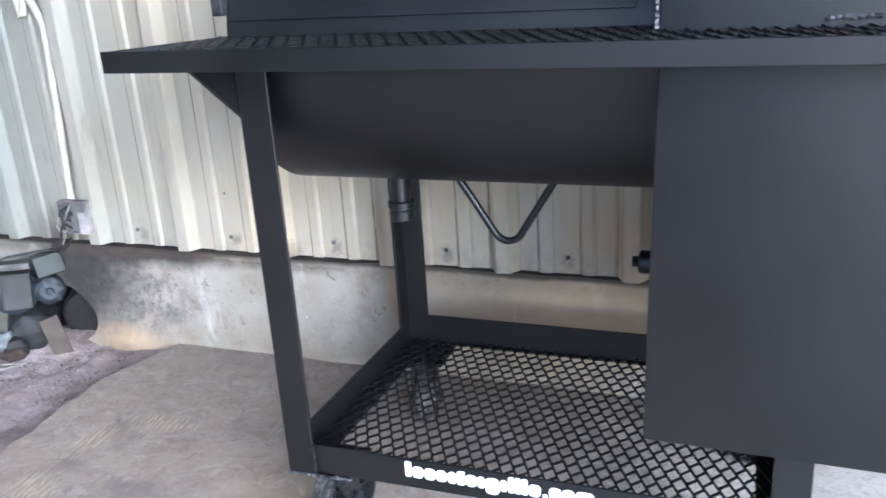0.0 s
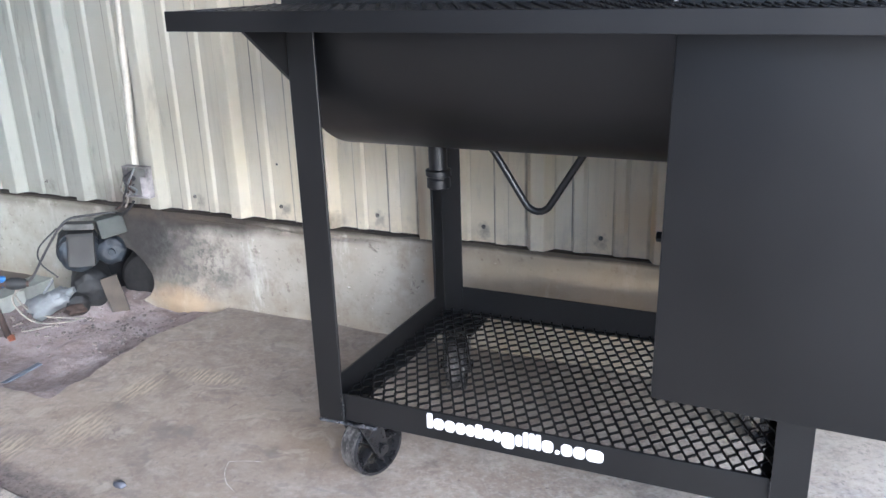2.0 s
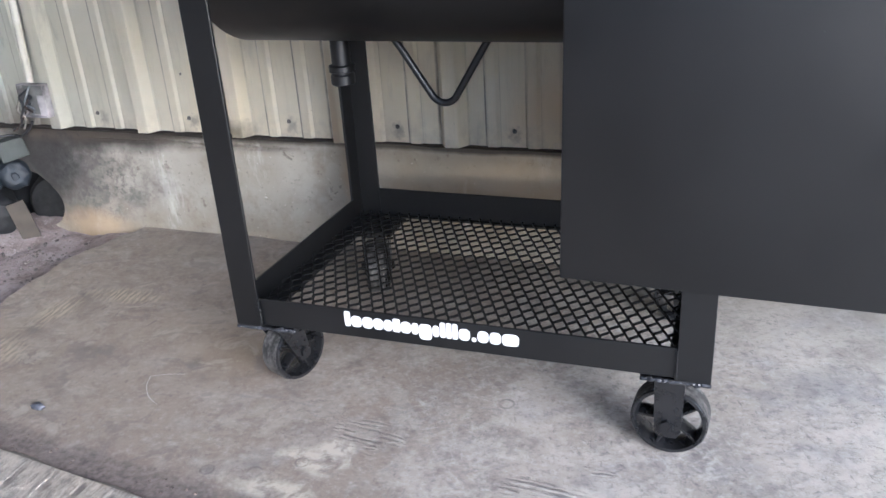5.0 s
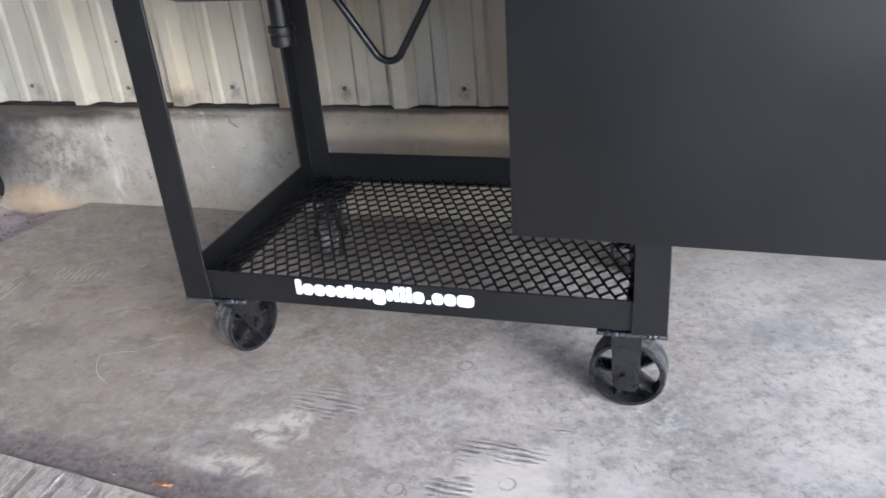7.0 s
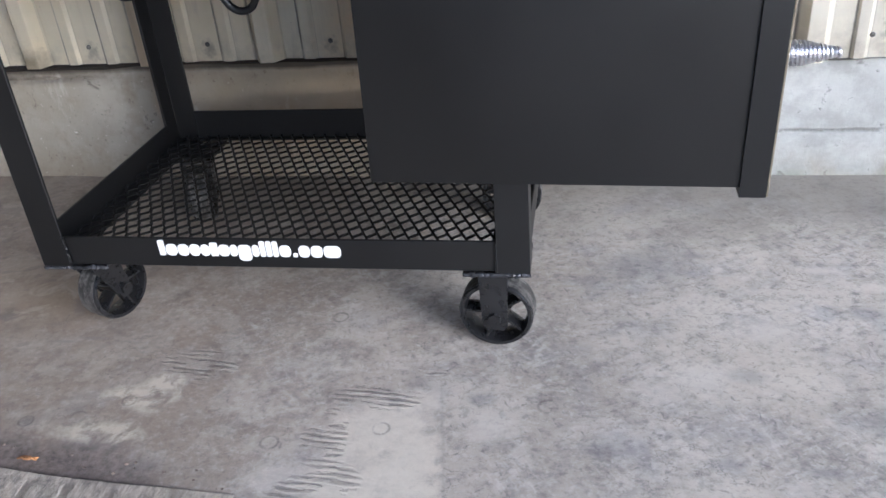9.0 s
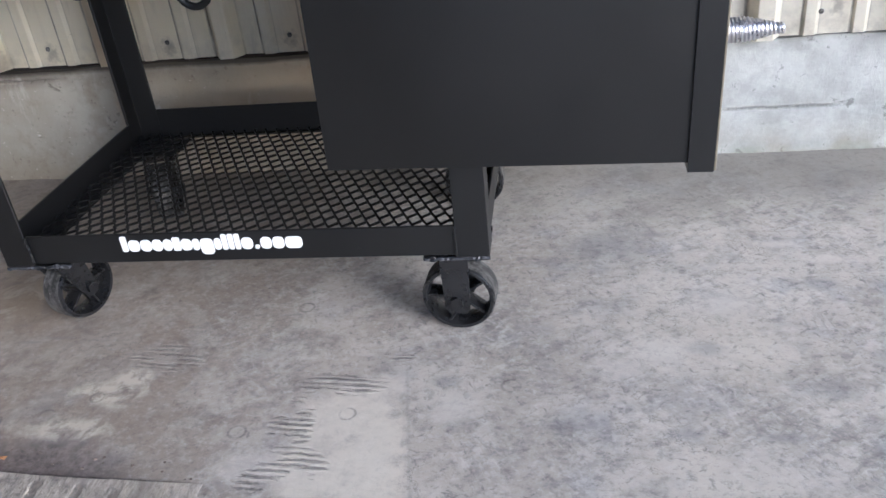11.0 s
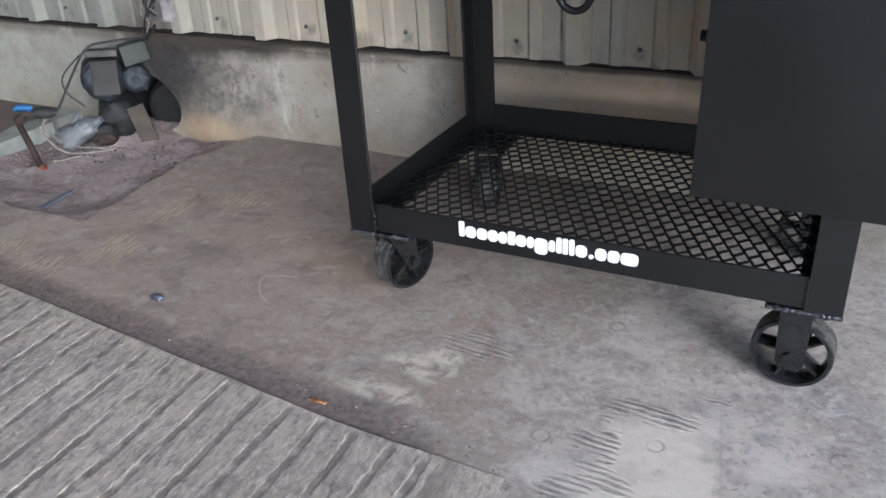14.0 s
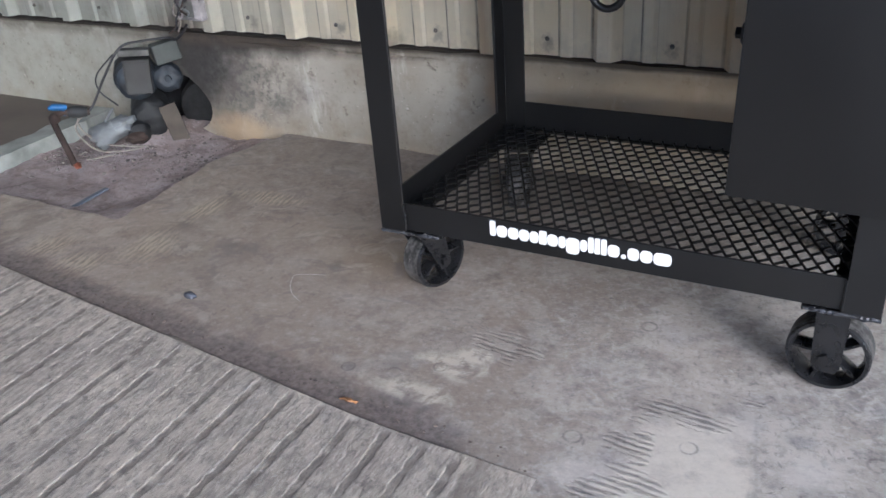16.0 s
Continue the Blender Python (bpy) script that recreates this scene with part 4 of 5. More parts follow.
def cart():
    for x, dx in ((LEFT, 1), (RIGHT, -1)):
        for y, dy in ((FRONT, 1), (BACK, -1)):
            bm = bmesh.new()
            top = 0.897 if dx > 0 else FB_Z0 + 0.005
            if dx > 0 and dy < 0:
                x = BACK_LEFT
            angle_iron(bm, (x, y, LEG_FOOT), (x, y, top), (0.054 * dx, 0, 0), (0, 0.054 * dy, 0), 0.006)
            part("leg", bm, PAINT, smoker)
    xi0, xi1 = LEFT + 0.0545, RIGHT - 0.0545
    for name, a, b, u, v in (
        ("front_rail", (xi0, FRONT + 0.003, RAIL_LOW), (xi1, FRONT + 0.003, RAIL_LOW), (0, 0.05, 0), (0, 0, RAIL_TOP - RAIL_LOW)),
        ("back_rail", (BACK_LEFT + 0.0545, BACK - 0.003, RAIL_LOW), (xi1, BACK - 0.003, RAIL_LOW), (0, -0.012, 0), (0, 0, 0.070)),
        ("side_rail", (LEFT + 0.004, FRONT + 0.055, RAIL_LOW), (BACK_LEFT + 0.004, BACK - 0.055, RAIL_LOW), (0.05, 0, 0), (0, 0, RAIL_TOP - RAIL_LOW)),
        ("side_rail", (RIGHT - 0.004, FRONT + 0.055, RAIL_LOW), (RIGHT - 0.004, BACK - 0.055, RAIL_LOW), (-0.068, 0, 0), (0, 0, RAIL_TOP - RAIL_LOW)),
    ):
        part(name, angle_iron(bmesh.new(), a, b, u, v, 0.005), PAINT, smoker)
    part("mesh_shelf", expanded(LEFT + 0.012, RIGHT - 0.012, FRONT + 0.010, BACK - 0.010, RAIL_LOW + 0.0055), PAINT, smoker, "black expanded steel mesh shelf")
    for x, r in ((xi0, 0.003), (xi1, 0.002)):
        part("weld_bead", weld_bead(bmesh.new(), (x, FRONT - 0.001, RAIL_LOW), (x, FRONT - 0.001, RAIL_TOP), r), PAINT, smoker)
    for x0, x1 in ((LEFT + 0.002, LEFT + 0.125), (RIGHT - 0.108, RIGHT)):
        w = bmesh.new()
        weld_bead(w, (x0, FRONT + 0.001, LEG_FOOT - 0.004), (x1, FRONT + 0.001, LEG_FOOT - 0.002), 0.0034)
        rnd = random.Random(int(x0 * 1000))
        for _ in range(7):
            lump(w, (rnd.uniform(x0, x1), FRONT, LEG_FOOT + rnd.uniform(-0.006, 0.002)), (rnd.uniform(0.003, 0.007), 0.003, rnd.uniform(0.002, 0.004)), rnd.randint(0, 90), 0.5, 1)
        part("weld_bead", w, WELD, smoker, "rough silvery weld bead under the leg")


def wheel_parts(parent, hub, axis_deg):
    """A five-spoked iron wheel; its axle points at axis_deg in plan."""
    R, W = 0.0640, 0.047
    m = Matrix.Translation(hub) @ pose(0, 0, 0, 0, 0, axis_deg) @ pose(0, 0, 0, 0, 90, 0)
    bm = bmesh.new()
    h = W / 2
    lathe(bm, [(R - 0.002, -h), (R, -h + 0.003), (R, h - 0.003), (R - 0.002, h), (R - 0.0075, h), (R - 0.011, h * 0.5), (R - 0.0125, 0), (R - 0.011, -h * 0.5), (R - 0.0075, -h)], m, 40, True)
    rim = part("wheel", bm, CASTER, parent, "black spoked iron wheel", True)
    t = bmesh.new()
    lathe(t, [(R + 0.0006, -h + 0.004), (R + 0.0010, 0), (R + 0.0006, h - 0.004), (R - 0.001, h - 0.004), (R - 0.001, -h + 0.004)], m, 40, True)
    part("tread", t, TREAD, parent, "scuffed bare grey tread", True)
    s = bmesh.new()
    lathe(s, [(0.010, -h), (0.017, -h), (0.017, h), (0.010, h)], m, 20, True)
    part("hub", s, CASTER, parent, "", True)
    for k in range(5):
        a = 2 * math.pi * k / 5 + 0.35
        p0, p1 = m @ Vector((0.014 * math.cos(a), 0.014 * math.sin(a), 0)), m @ Vector(((R - 0.010) * math.cos(a), (R - 0.010) * math.sin(a), 0))
        d = (p1 - p0).normalized()
        ax = (m.to_3x3() @ Vector((0, 0, 1))).normalized()
        sd = d.cross(ax).normalized()
        s = bmesh.new()
        prism(s, [p0 - ax * 0.016 - sd * 0.002, p0 - ax * 0.016 + sd * 0.002, p0 - ax * 0.004 + sd * 0.006, p0 + ax * 0.004 + sd * 0.006, p0 + ax * 0.016 + sd * 0.002, p0 + ax * 0.016 - sd * 0.002, p0 + ax * 0.004 - sd * 0.006, p0 - ax * 0.004 - sd * 0.006], p1 - p0)
        part("spoke", s, CASTER, parent, "", True)
    return m


def caster(x, y, axis_deg, trail, plate):
    """trail: from the plate's middle to the wheel's, square to the axle."""
    root = new("caster")
    root.parent = smoker
    tagged(root, "black caster with spoked iron wheel")
    px0, px1, py0, py1 = plate
    bm = boxed((px0, py0, LEG_FOOT - 0.0075), (px1, py1, LEG_FOOT - 0.0005), 0.0015)
    part("mounting_plate", bm, CASTER, root)
    cx, cy = (px0 + px1) / 2, (py0 + py1) / 2
    hub = Vector((x, y, 0.0648))
    m = wheel_parts(root, hub, axis_deg)
    ax = Vector((math.cos(radians(axis_deg)), math.sin(radians(axis_deg)), 0))
    roll_dir = Vector((-ax.y, ax.x, 0))
    top = LEG_FOOT - 0.008
    off = roll_dir * trail
    if trail:
        bm = bmesh.new()
        lathe(bm, [(0.026, -0.014), (0.030, -0.010), (0.030, 0.0)], Matrix.Translation((hub.x - off.x, hub.y - off.y, top)), 28)
        part("swivel_race", bm, CASTER, root, "", True)
        top -= 0.012
    f = bmesh.new()
    for sgn in (-1, 1):
        side = ax * sgn * 0.0285
        th = ax * sgn * 0.004
        tw, bw = (0.030, 0.017) if trail else (0.025, 0.022)
        tz = Vector((0, 0, top))
        c0, c1 = Vector((hub.x, hub.y, 0)) - off, Vector((hub.x, hub.y, 0))
        low = 0.046 if trail else 0.040
        prism(f, [c0 + side - roll_dir * tw + tz, c0 + side + roll_dir * tw + tz, c1 + side + roll_dir * bw + Vector((0, 0, low + 0.012)), c1 + side + roll_dir * bw * 0.7 + Vector((0, 0, low)),
                  c1 + side - roll_dir * bw * 0.7 + Vector((0, 0, low)), c1 + side - roll_dir * bw + Vector((0, 0, low + 0.012))], th)
    c0 = Vector((hub.x, hub.y, 0)) - off
    prism(f, [c0 + ax * a + roll_dir * b + Vector((0, 0, top - 0.005)) for a, b in ((-0.0325, -0.026), (0.0325, -0.026), (0.0325, 0.026), (-0.0325, 0.026))], (0, 0, 0.005))
    part("fork", f, CASTER, root)
    b = bmesh.new()
    mb = Matrix.Translation(hub) @ pose(0, 0, 0, 0, 0, axis_deg) @ pose(0, 0, 0, 0, 90, 0)
    lathe(b, [(0.0115, -0.040), (0.0115, 0.040)], mb, 6)
    part("axle_bolt", b, CASTER, root)
    return root


def front_shelf():
    root = new("front_shelf")
    root.parent = smoker
    tagged(root, "black angle-framed expanded mesh front shelf")
    bm = bmesh.new()
    h = SH_Z1 - SH_Z0
    angle_iron(bm, (SH_X0, SH_Y0, SH_Z0), (SH_X1, SH_Y0, SH_Z0), (0, 0.030, 0), (0, 0, h), 0.004)
    angle_iron(bm, (SH_X1, SH_Y0 + 0.0045, SH_Z0 + 0.0005), (SH_X1, 1.203, SH_Z0 + 0.0005), (-0.030, 0, 0), (0, 0, h - 0.001), 0.004)
    angle_iron(bm, (SH_X0 + 0.004, SH_Y0 + 0.0045, SH_Z0 + 0.0005), (CH_X, 1.275, SH_Z0 + 0.0005), (0.030, 0, 0), (0, 0, h - 0.001), 0.004)
    angle_iron(bm, (CH_X + 0.03, 1.262, SH_Z0 + 0.0005), (FB_X0 - 0.004, 1.262, SH_Z0 + 0.0005), (0, -0.030, 0), (0, 0, h - 0.001), 0.004)
    part("shelf_frame", bm, PAINT, root)
    part("shelf_mesh", expanded(CH_X + 0.005, FB_X0 - 0.003, SH_Y0 + 0.006, 1.256, SH_Z1 - 0.0062), PAINT, root)
    part("shelf_mesh", expanded(FB_X0 - 0.002, SH_X1 - 0.006, SH_Y0 + 0.006, 1.200, SH_Z1 - 0.0062), PAINT, root)
    g = bmesh.new()
    prism(g, [(LEFT - 0.0065, 1.126, SH_Z0 - 0.001), (LEFT - 0.0065, FRONT + 0.03, SH_Z0 - 0.001), (LEFT - 0.0065, FRONT + 0.03, 0.796), (LEFT - 0.0065, FRONT + 0.002, 0.816)], (0.006, 0, 0))
    part("gusset", g, PAINT, root, "straight-cut steel gusset plate")


def chamber():
    turn = Matrix.Translation((CH_X, CH_Y, CH_Z)) @ pose(0, 0, 0, 0, 90, 0)
    length = FB_X0 - CH_X + 0.005
    bm = lathe(bmesh.new(), [(CH_R - 0.004, 0), (CH_R, 0.004), (CH_R, length)], turn, 128)
    part("cooking_chamber", bm, PAINT, smoker, "black rolled-steel horizontal cooking chamber", True)
    # door: a curved plate laid on the front
    d = bmesh.new()
    rows = []
    for i in range(17):
        a = radians(180 - 12 - 4.0 * i)
        rows.append([(x, CH_Y + r * math.cos(a), CH_Z + r * math.sin(a)) for x, r in ((CH_X + 0.012, CH_R + 0.001), (CH_X + 0.012, CH_R + 0.007), (FB_X0 - 0.028, CH_R + 0.007), (FB_X0 - 0.028, CH_R + 0.001))])
    vr = [[d.verts.new(p) for p in r] for r in rows]
    for a, b in zip(vr, vr[1:]):
        for k in range(3):
            d.faces.new((a[k], a[k + 1], b[k + 1], b[k]))
    d.faces.new(vr[0])
    d.faces.new(vr[-1])
    part("chamber_door", d, PAINT, smoker, "curved black steel lid plate", True)
    # hinge bracket on the end
    part("latch_bracket", boxed((CH_X - 0.010, CH_Y - CH_R - 0.012, 0.966), (CH_X + 0.008, CH_Y - CH_R + 0.02, 1.02), 0.002), WELD, smoker, "silvery bracket at the lid's end")
    w = bmesh.new()
    weld_bead(w, (FB_X0 + 0.006, FB_Y0 - 0.003, 0.935), (FB_X0 + 0.008, FB_Y0 - 0.003, 1.08), 0.004)
    part("weld_bead", w, WELD, smoker, "shiny weld seam beside the firebox")
    w = bmesh.new()
    weld_bead(w, (0.186, FB_Y0 - 0.001, 0.943), (0.244, FB_Y0 - 0.001, 0.944), 0.004)
    part("weld_bead", w, WELD, smoker)
    w = bmesh.new()
    weld_bead(w, (-0.36, CH_Y - CH_R, 0.928), (-0.31, CH_Y - CH_R, 0.928), 0.003)
    part("weld_bead", w, PAINT, smoker)
    # drain with its cap
    m = Matrix.Translation((-0.504, CH_Y, 0.004))
    bm = lathe(bmesh.new(), [(0.0185, 0.575), (0.0185, 0.67)], m, 28)
    pipe = part("drain_pipe", bm, PAINT, smoker, "black threaded drain pipe under the chamber", True)
    bm = lathe(bmesh.new(), [(0.020, 0.558), (0.0235, 0.561), (0.0235, 0.578), (0.0215, 0.580), (0.0215, 0.583), (0.0255, 0.585), (0.0255, 0.596), (0.021, 0.598)], m, 28)
    part("cap", bm, PAINT, pipe, "", True)
    # bent rod
    path = [(x * 1.014 - 0.001, CH_Y - 0.006, z - 0.006) for x, z in ((-0.393, 0.672), (-0.372, 0.645), (-0.318, 0.560), (-0.308, 0.547), (-0.296, 0.5405), (-0.283, 0.5405), (-0.271, 0.547), (-0.262, 0.560), (-0.210, 0.645), (-0.192, 0.672))]
    part("bent_rod", tube(bmesh.new(), curve_points(path, 4), 0.0068, 12), PAINT, smoker, "black V-bent steel rod under the chamber", True)


def firebox():
    bm = boxed((FB_X0, FB_Y0, FB_Z0), (FB_X1, FB_Y1, FB_Z1), 0.004)
    box = part("firebox", bm, PAINT, smoker, "large black insulated steel firebox", True)
    f = bmesh.new()
    y0, y1, z0, z1, w = FB_Y0 - 0.004, FB_Y1 + 0.004, FB_Z0 - 0.013, FB_Z1 + 0.02, 0.034
    outer = [(y0, z0), (y1, z0), (y1, z1), (y0, z1)]
    inner = [(y0 + w, z0 + w), (y1 - w, z0 + w), (y1 - w, z1 - w), (y0 + w, z1 - w)]
    sides = [[[f.verts.new((x, y, z)) for y, z in ring] for ring in (outer, inner)] for x in (FB_X1 - 0.006, FB_X1 + 0.031)]
    for k in range(4):
        n = (k + 1) % 4
        for side in sides:
            f.faces.new((side[0][k], side[0][n], side[1][n], side[1][k]))
        for r in (0, 1):
            f.faces.new((sides[0][r][k], sides[0][r][n], sides[1][r][n], sides[1][r][k]))
    part("door_flange", f, PAINT, box)
    g = bmesh.new()
    block(g, (FB_X1 + 0.0312, FB_Y0 - 0.003, FB_Z0 - 0.012), (FB_X1 + 0.0345, FB_Y0 + 0.02, FB_Z1), 0.0015)
    part("gasket", g, GASKET, box, "tan rope gasket along the door edge")
    d = boxed((FB_X1 + 0.036, FB_Y0 + 0.05, FB_Z0 - 0.012), (FB_X1 + 0.043, FB_Y1 - 0.01, FB_Z1 - 0.02), 0.002)
    part("firebox_door", d, PAINT, box)
    # the box hangs a little low at its door end
    hinge = Matrix.Translation((FB_X0, FB_Y0, FB_Z0))
    box.matrix_local = hinge @ pose(0, 0, 0, 0, 0.9, 0) @ hinge.inverted()
    # coil handle: tapering turns along x
    hy, hz, x0, x1 = 1.435, 0.459, FB_X1 + 0.056, 0.700
    rod = tube(bmesh.new(), [(FB_X1 + 0.050, hy, hz), (x1 - 0.004, hy, hz)], 0.006, 10)
    handle = part("handle", rod, CHROME, smoker, "chrome coiled spring handle", True)
    path, turns = [], 17
    for i in range(turns * 14 + 1):
        t = i / (turns * 14)
        r = 0.0140 + 0.004 * math.sin(min(1, t / 0.45) * math.pi * 0.5 + 0.3) if t < 0.45 else 0.0180 - 0.0112 * min(1, (t - 0.45) / 0.45)
        a = 2 * math.pi * i / 14
        path.append((x0 + (x1 - x0) * t, hy + r * math.cos(a), hz + r * math.sin(a)))
    part("spring", tube(bmesh.new(), path, 0.0031, 7), CHROME, handle, "", True)
    # pipe stub with cap on the inner side
    m = Matrix.Translation((FB_X0, 1.556, 0.493)) @ pose(0, 0, 0, 0, -90, 0)
    s = lathe(bmesh.new(), [(0.013, 0), (0.013, 0.03)], m, 20)
    stub = part("pipe_stub", s, PAINT, smoker, "black capped pipe stub on the firebox", True)
    s = bmesh.new()
    lathe(s, [(0.016, 0.03), (0.021, 0.032), (0.021, 0.050), (0.017, 0.053)], m, 20)
    lathe(s, [(0.010, 0.053), (0.010, 0.064)], m, 4)
    part("cap", s, PAINT, stub, "", True)


def rounded(x0, x1, z0, z1, r, y):
    """The outline of an upright bar with round corners."""
    r = min(r, (x1 - x0) / 2.05, (z1 - z0) / 2.05)
    out = []
    for cx, cz, a0 in ((x1 - r, z1 - r, 0), (x0 + r, z1 - r, 90), (x0 + r, z0 + r, 180), (x1 - r, z0 + r, 270)):
        out += [(cx + r * math.cos(radians(a0 + 22.5 * k)), y, cz + r * math.sin(radians(a0 + 22.5 * k))) for k in range(5)]
    return out


def lettering():
    """The maker's lettering, as plain white bars of the letters' sizes."""
    x0, step, low = -0.4142, 0.00067, 0.1905
    heights = {"tall": 0.0300, "mid": 0.0222, "stem": 0.0262, "dot": 0.0075, "drop": 0.0222}
    spans = (("tall", 0, 16), ("mid", 19, 49), ("mid", 52, 82), ("mid", 84, 112), ("mid", 114, 139), ("stem", 141, 161), ("mid", 163, 192), ("mid", 194, 213), ("drop", 215, 250),
             ("mid", 253, 271), ("tall", 274, 288), ("tall", 291, 305), ("tall", 308, 322), ("mid", 325, 355), ("dot", 360, 372), ("mid", 376, 405), ("mid", 408, 438), ("mid", 441, 485))
    for kind, a, b in spans:
        drop = 0.0085 if kind == "drop" else 0.0
        bm = prism(bmesh.new(), rounded(x0 + step * a, x0 + step * b, low - drop, low + heights[kind], 0.0078 if kind in ("mid", "drop") else 0.003, FRONT + 0.0008), (0, 0.002, 0))
        part("letter_bar", bm, WHITE, smoker, "white bar of the maker's lettering")


chamber()
firebox()
front_shelf()
cart()
caster(-0.590, 1.334, -20, 0.030, (LEFT + 0.002, LEFT + 0.118, FRONT + 0.001, FRONT + 0.105))
caster(0.163, 1.286, 86, 0.0, (RIGHT - 0.112, RIGHT - 0.002, FRONT + 0.001, FRONT + 0.105))
caster(-0.566, 1.722, 19, -0.020, (BACK_LEFT + 0.002, BACK_LEFT + 0.118, BACK - 0.105, BACK - 0.001))
caster(0.152, 1.735, 90, 0.0, (RIGHT - 0.124, RIGHT - 0.002, BACK - 0.105, BACK - 0.001))
lettering()


# ---- conduit, box and junk by the dirt gap ----
def conduit_and_box():
    x = -1.70
    bm = tube(bmesh.new(), curve_points([(x + 0.014, WALL_Y - 0.022, 0.43), (x + 0.028, WALL_Y - 0.022, 0.65), (x + 0.044, WALL_Y - 0.022, 0.88), (x + 0.040, WALL_Y - 0.022, 0.93), (x + 0.006, WALL_Y - 0.022, 1.0), (x - 0.03, WALL_Y - 0.022, 1.06), (x - 0.032, WALL_Y - 0.022, 2.5)], 6), 0.0115, 14)
    thing("conduit", bm, CONDUIT, "cream painted electrical conduit running up the wall", "conduit", smooth=True)
    root = base("junction_box", (0, 0, 0), "open dirty galvanised junction box with loose wires", "junction box")
    x0, x1, z0, z1, y0, y1 = -1.704, -1.614, 0.348, 0.442, WALL_Y - 0.058, WALL_Y - 0.033
    b = bmesh.new()
    block(b, (x0, y0, z0), (x1, y1, z1))
    b.faces.ensure_lookup_table()
    face = min(b.faces, key=lambda f: f.calc_center_median().y)
    bmesh.ops.inset_region(b, faces=[face], thickness=0.0025)
    sunk = bmesh.ops.extrude_face_region(b, geom=[face])
    bmesh.ops.delete(b, geom=[face], context="FACES")
    bmesh.ops.translate(b, vec=(0, y1 - y0 - 0.003, 0), verts=[v for v in sunk["geom"] if isinstance(v, bmesh.types.BMVert)])
    part("cover_half", boxed((x0 + 0.062, y0 + 0.002, z0 + 0.004), (x1 - 0.003, y0 + 0.004, z1 - 0.030), 0.0006), GALV, root)
    part("back_plate", boxed((x0 + 0.004, y1 - 0.006, z0 + 0.004), (x1 - 0.004, y1 - 0.0045, z1 - 0.004)), LIDGREY, root, "grimy inside of the box")
    part("box_shell", b, GALV, root)
    for pts, mat in (
        ([(-1.708, y0 + 0.02, 0.423), (-1.701, y0 - 0.006, 0.398), (-1.711, y0 - 0.010, 0.368), (-1.695, y0 - 0.004, 0.345), (-1.715, y0 + 0.0, 0.313)], TWINE),
        ([(-1.688, y0 + 0.02, 0.423), (-1.695, y0 - 0.008, 0.408), (-1.685, y0 - 0.010, 0.385), (-1.701, y0 - 0.004, 0.363)], CABLE),
        ([(-1.701, y0 + 0.01, 0.363), (-1.718, y0 - 0.012, 0.323), (-1.743, y0 - 0.01, 0.308), (-1.773, y0 + 0.02, 0.305)], RUST),
        ([(-1.673, y0 + 0.02, 0.438), (-1.668, y0 - 0.004, 0.415), (-1.681, y0 - 0.006, 0.389), (-1.663, y0 + 0.004, 0.371), (-1.678, y0 + 0.008, 0.353)], PLASTIC),
        ([(-1.693, y0 + 0.02, 0.418), (-1.673, y0 - 0.004, 0.395), (-1.689, y0 - 0.002, 0.378), (-1.671, y0 + 0.006, 0.361)], RUST),
        ([(-1.685, y0 + 0.02, 0.383), (-1.698, y0 - 0.012, 0.358), (-1.708, y0 - 0.012, 0.328), (-1.738, y0 - 0.01, 0.313), (-1.763, y0 + 0.01, 0.307)], CABLE),
    ):
        part("wire", tube(bmesh.new(), curve_points(pts, 6), 0.0028, 7), mat, root, "", True)
    part("knockout", lathe(bmesh.new(), [(0.008, 0), (0.008, 0.003)], Matrix.Translation((-1.663, y0 - 0.0005, 0.408)) @ pose(0, 0, 0, 90, 0, 0), 12), CABLE, root)


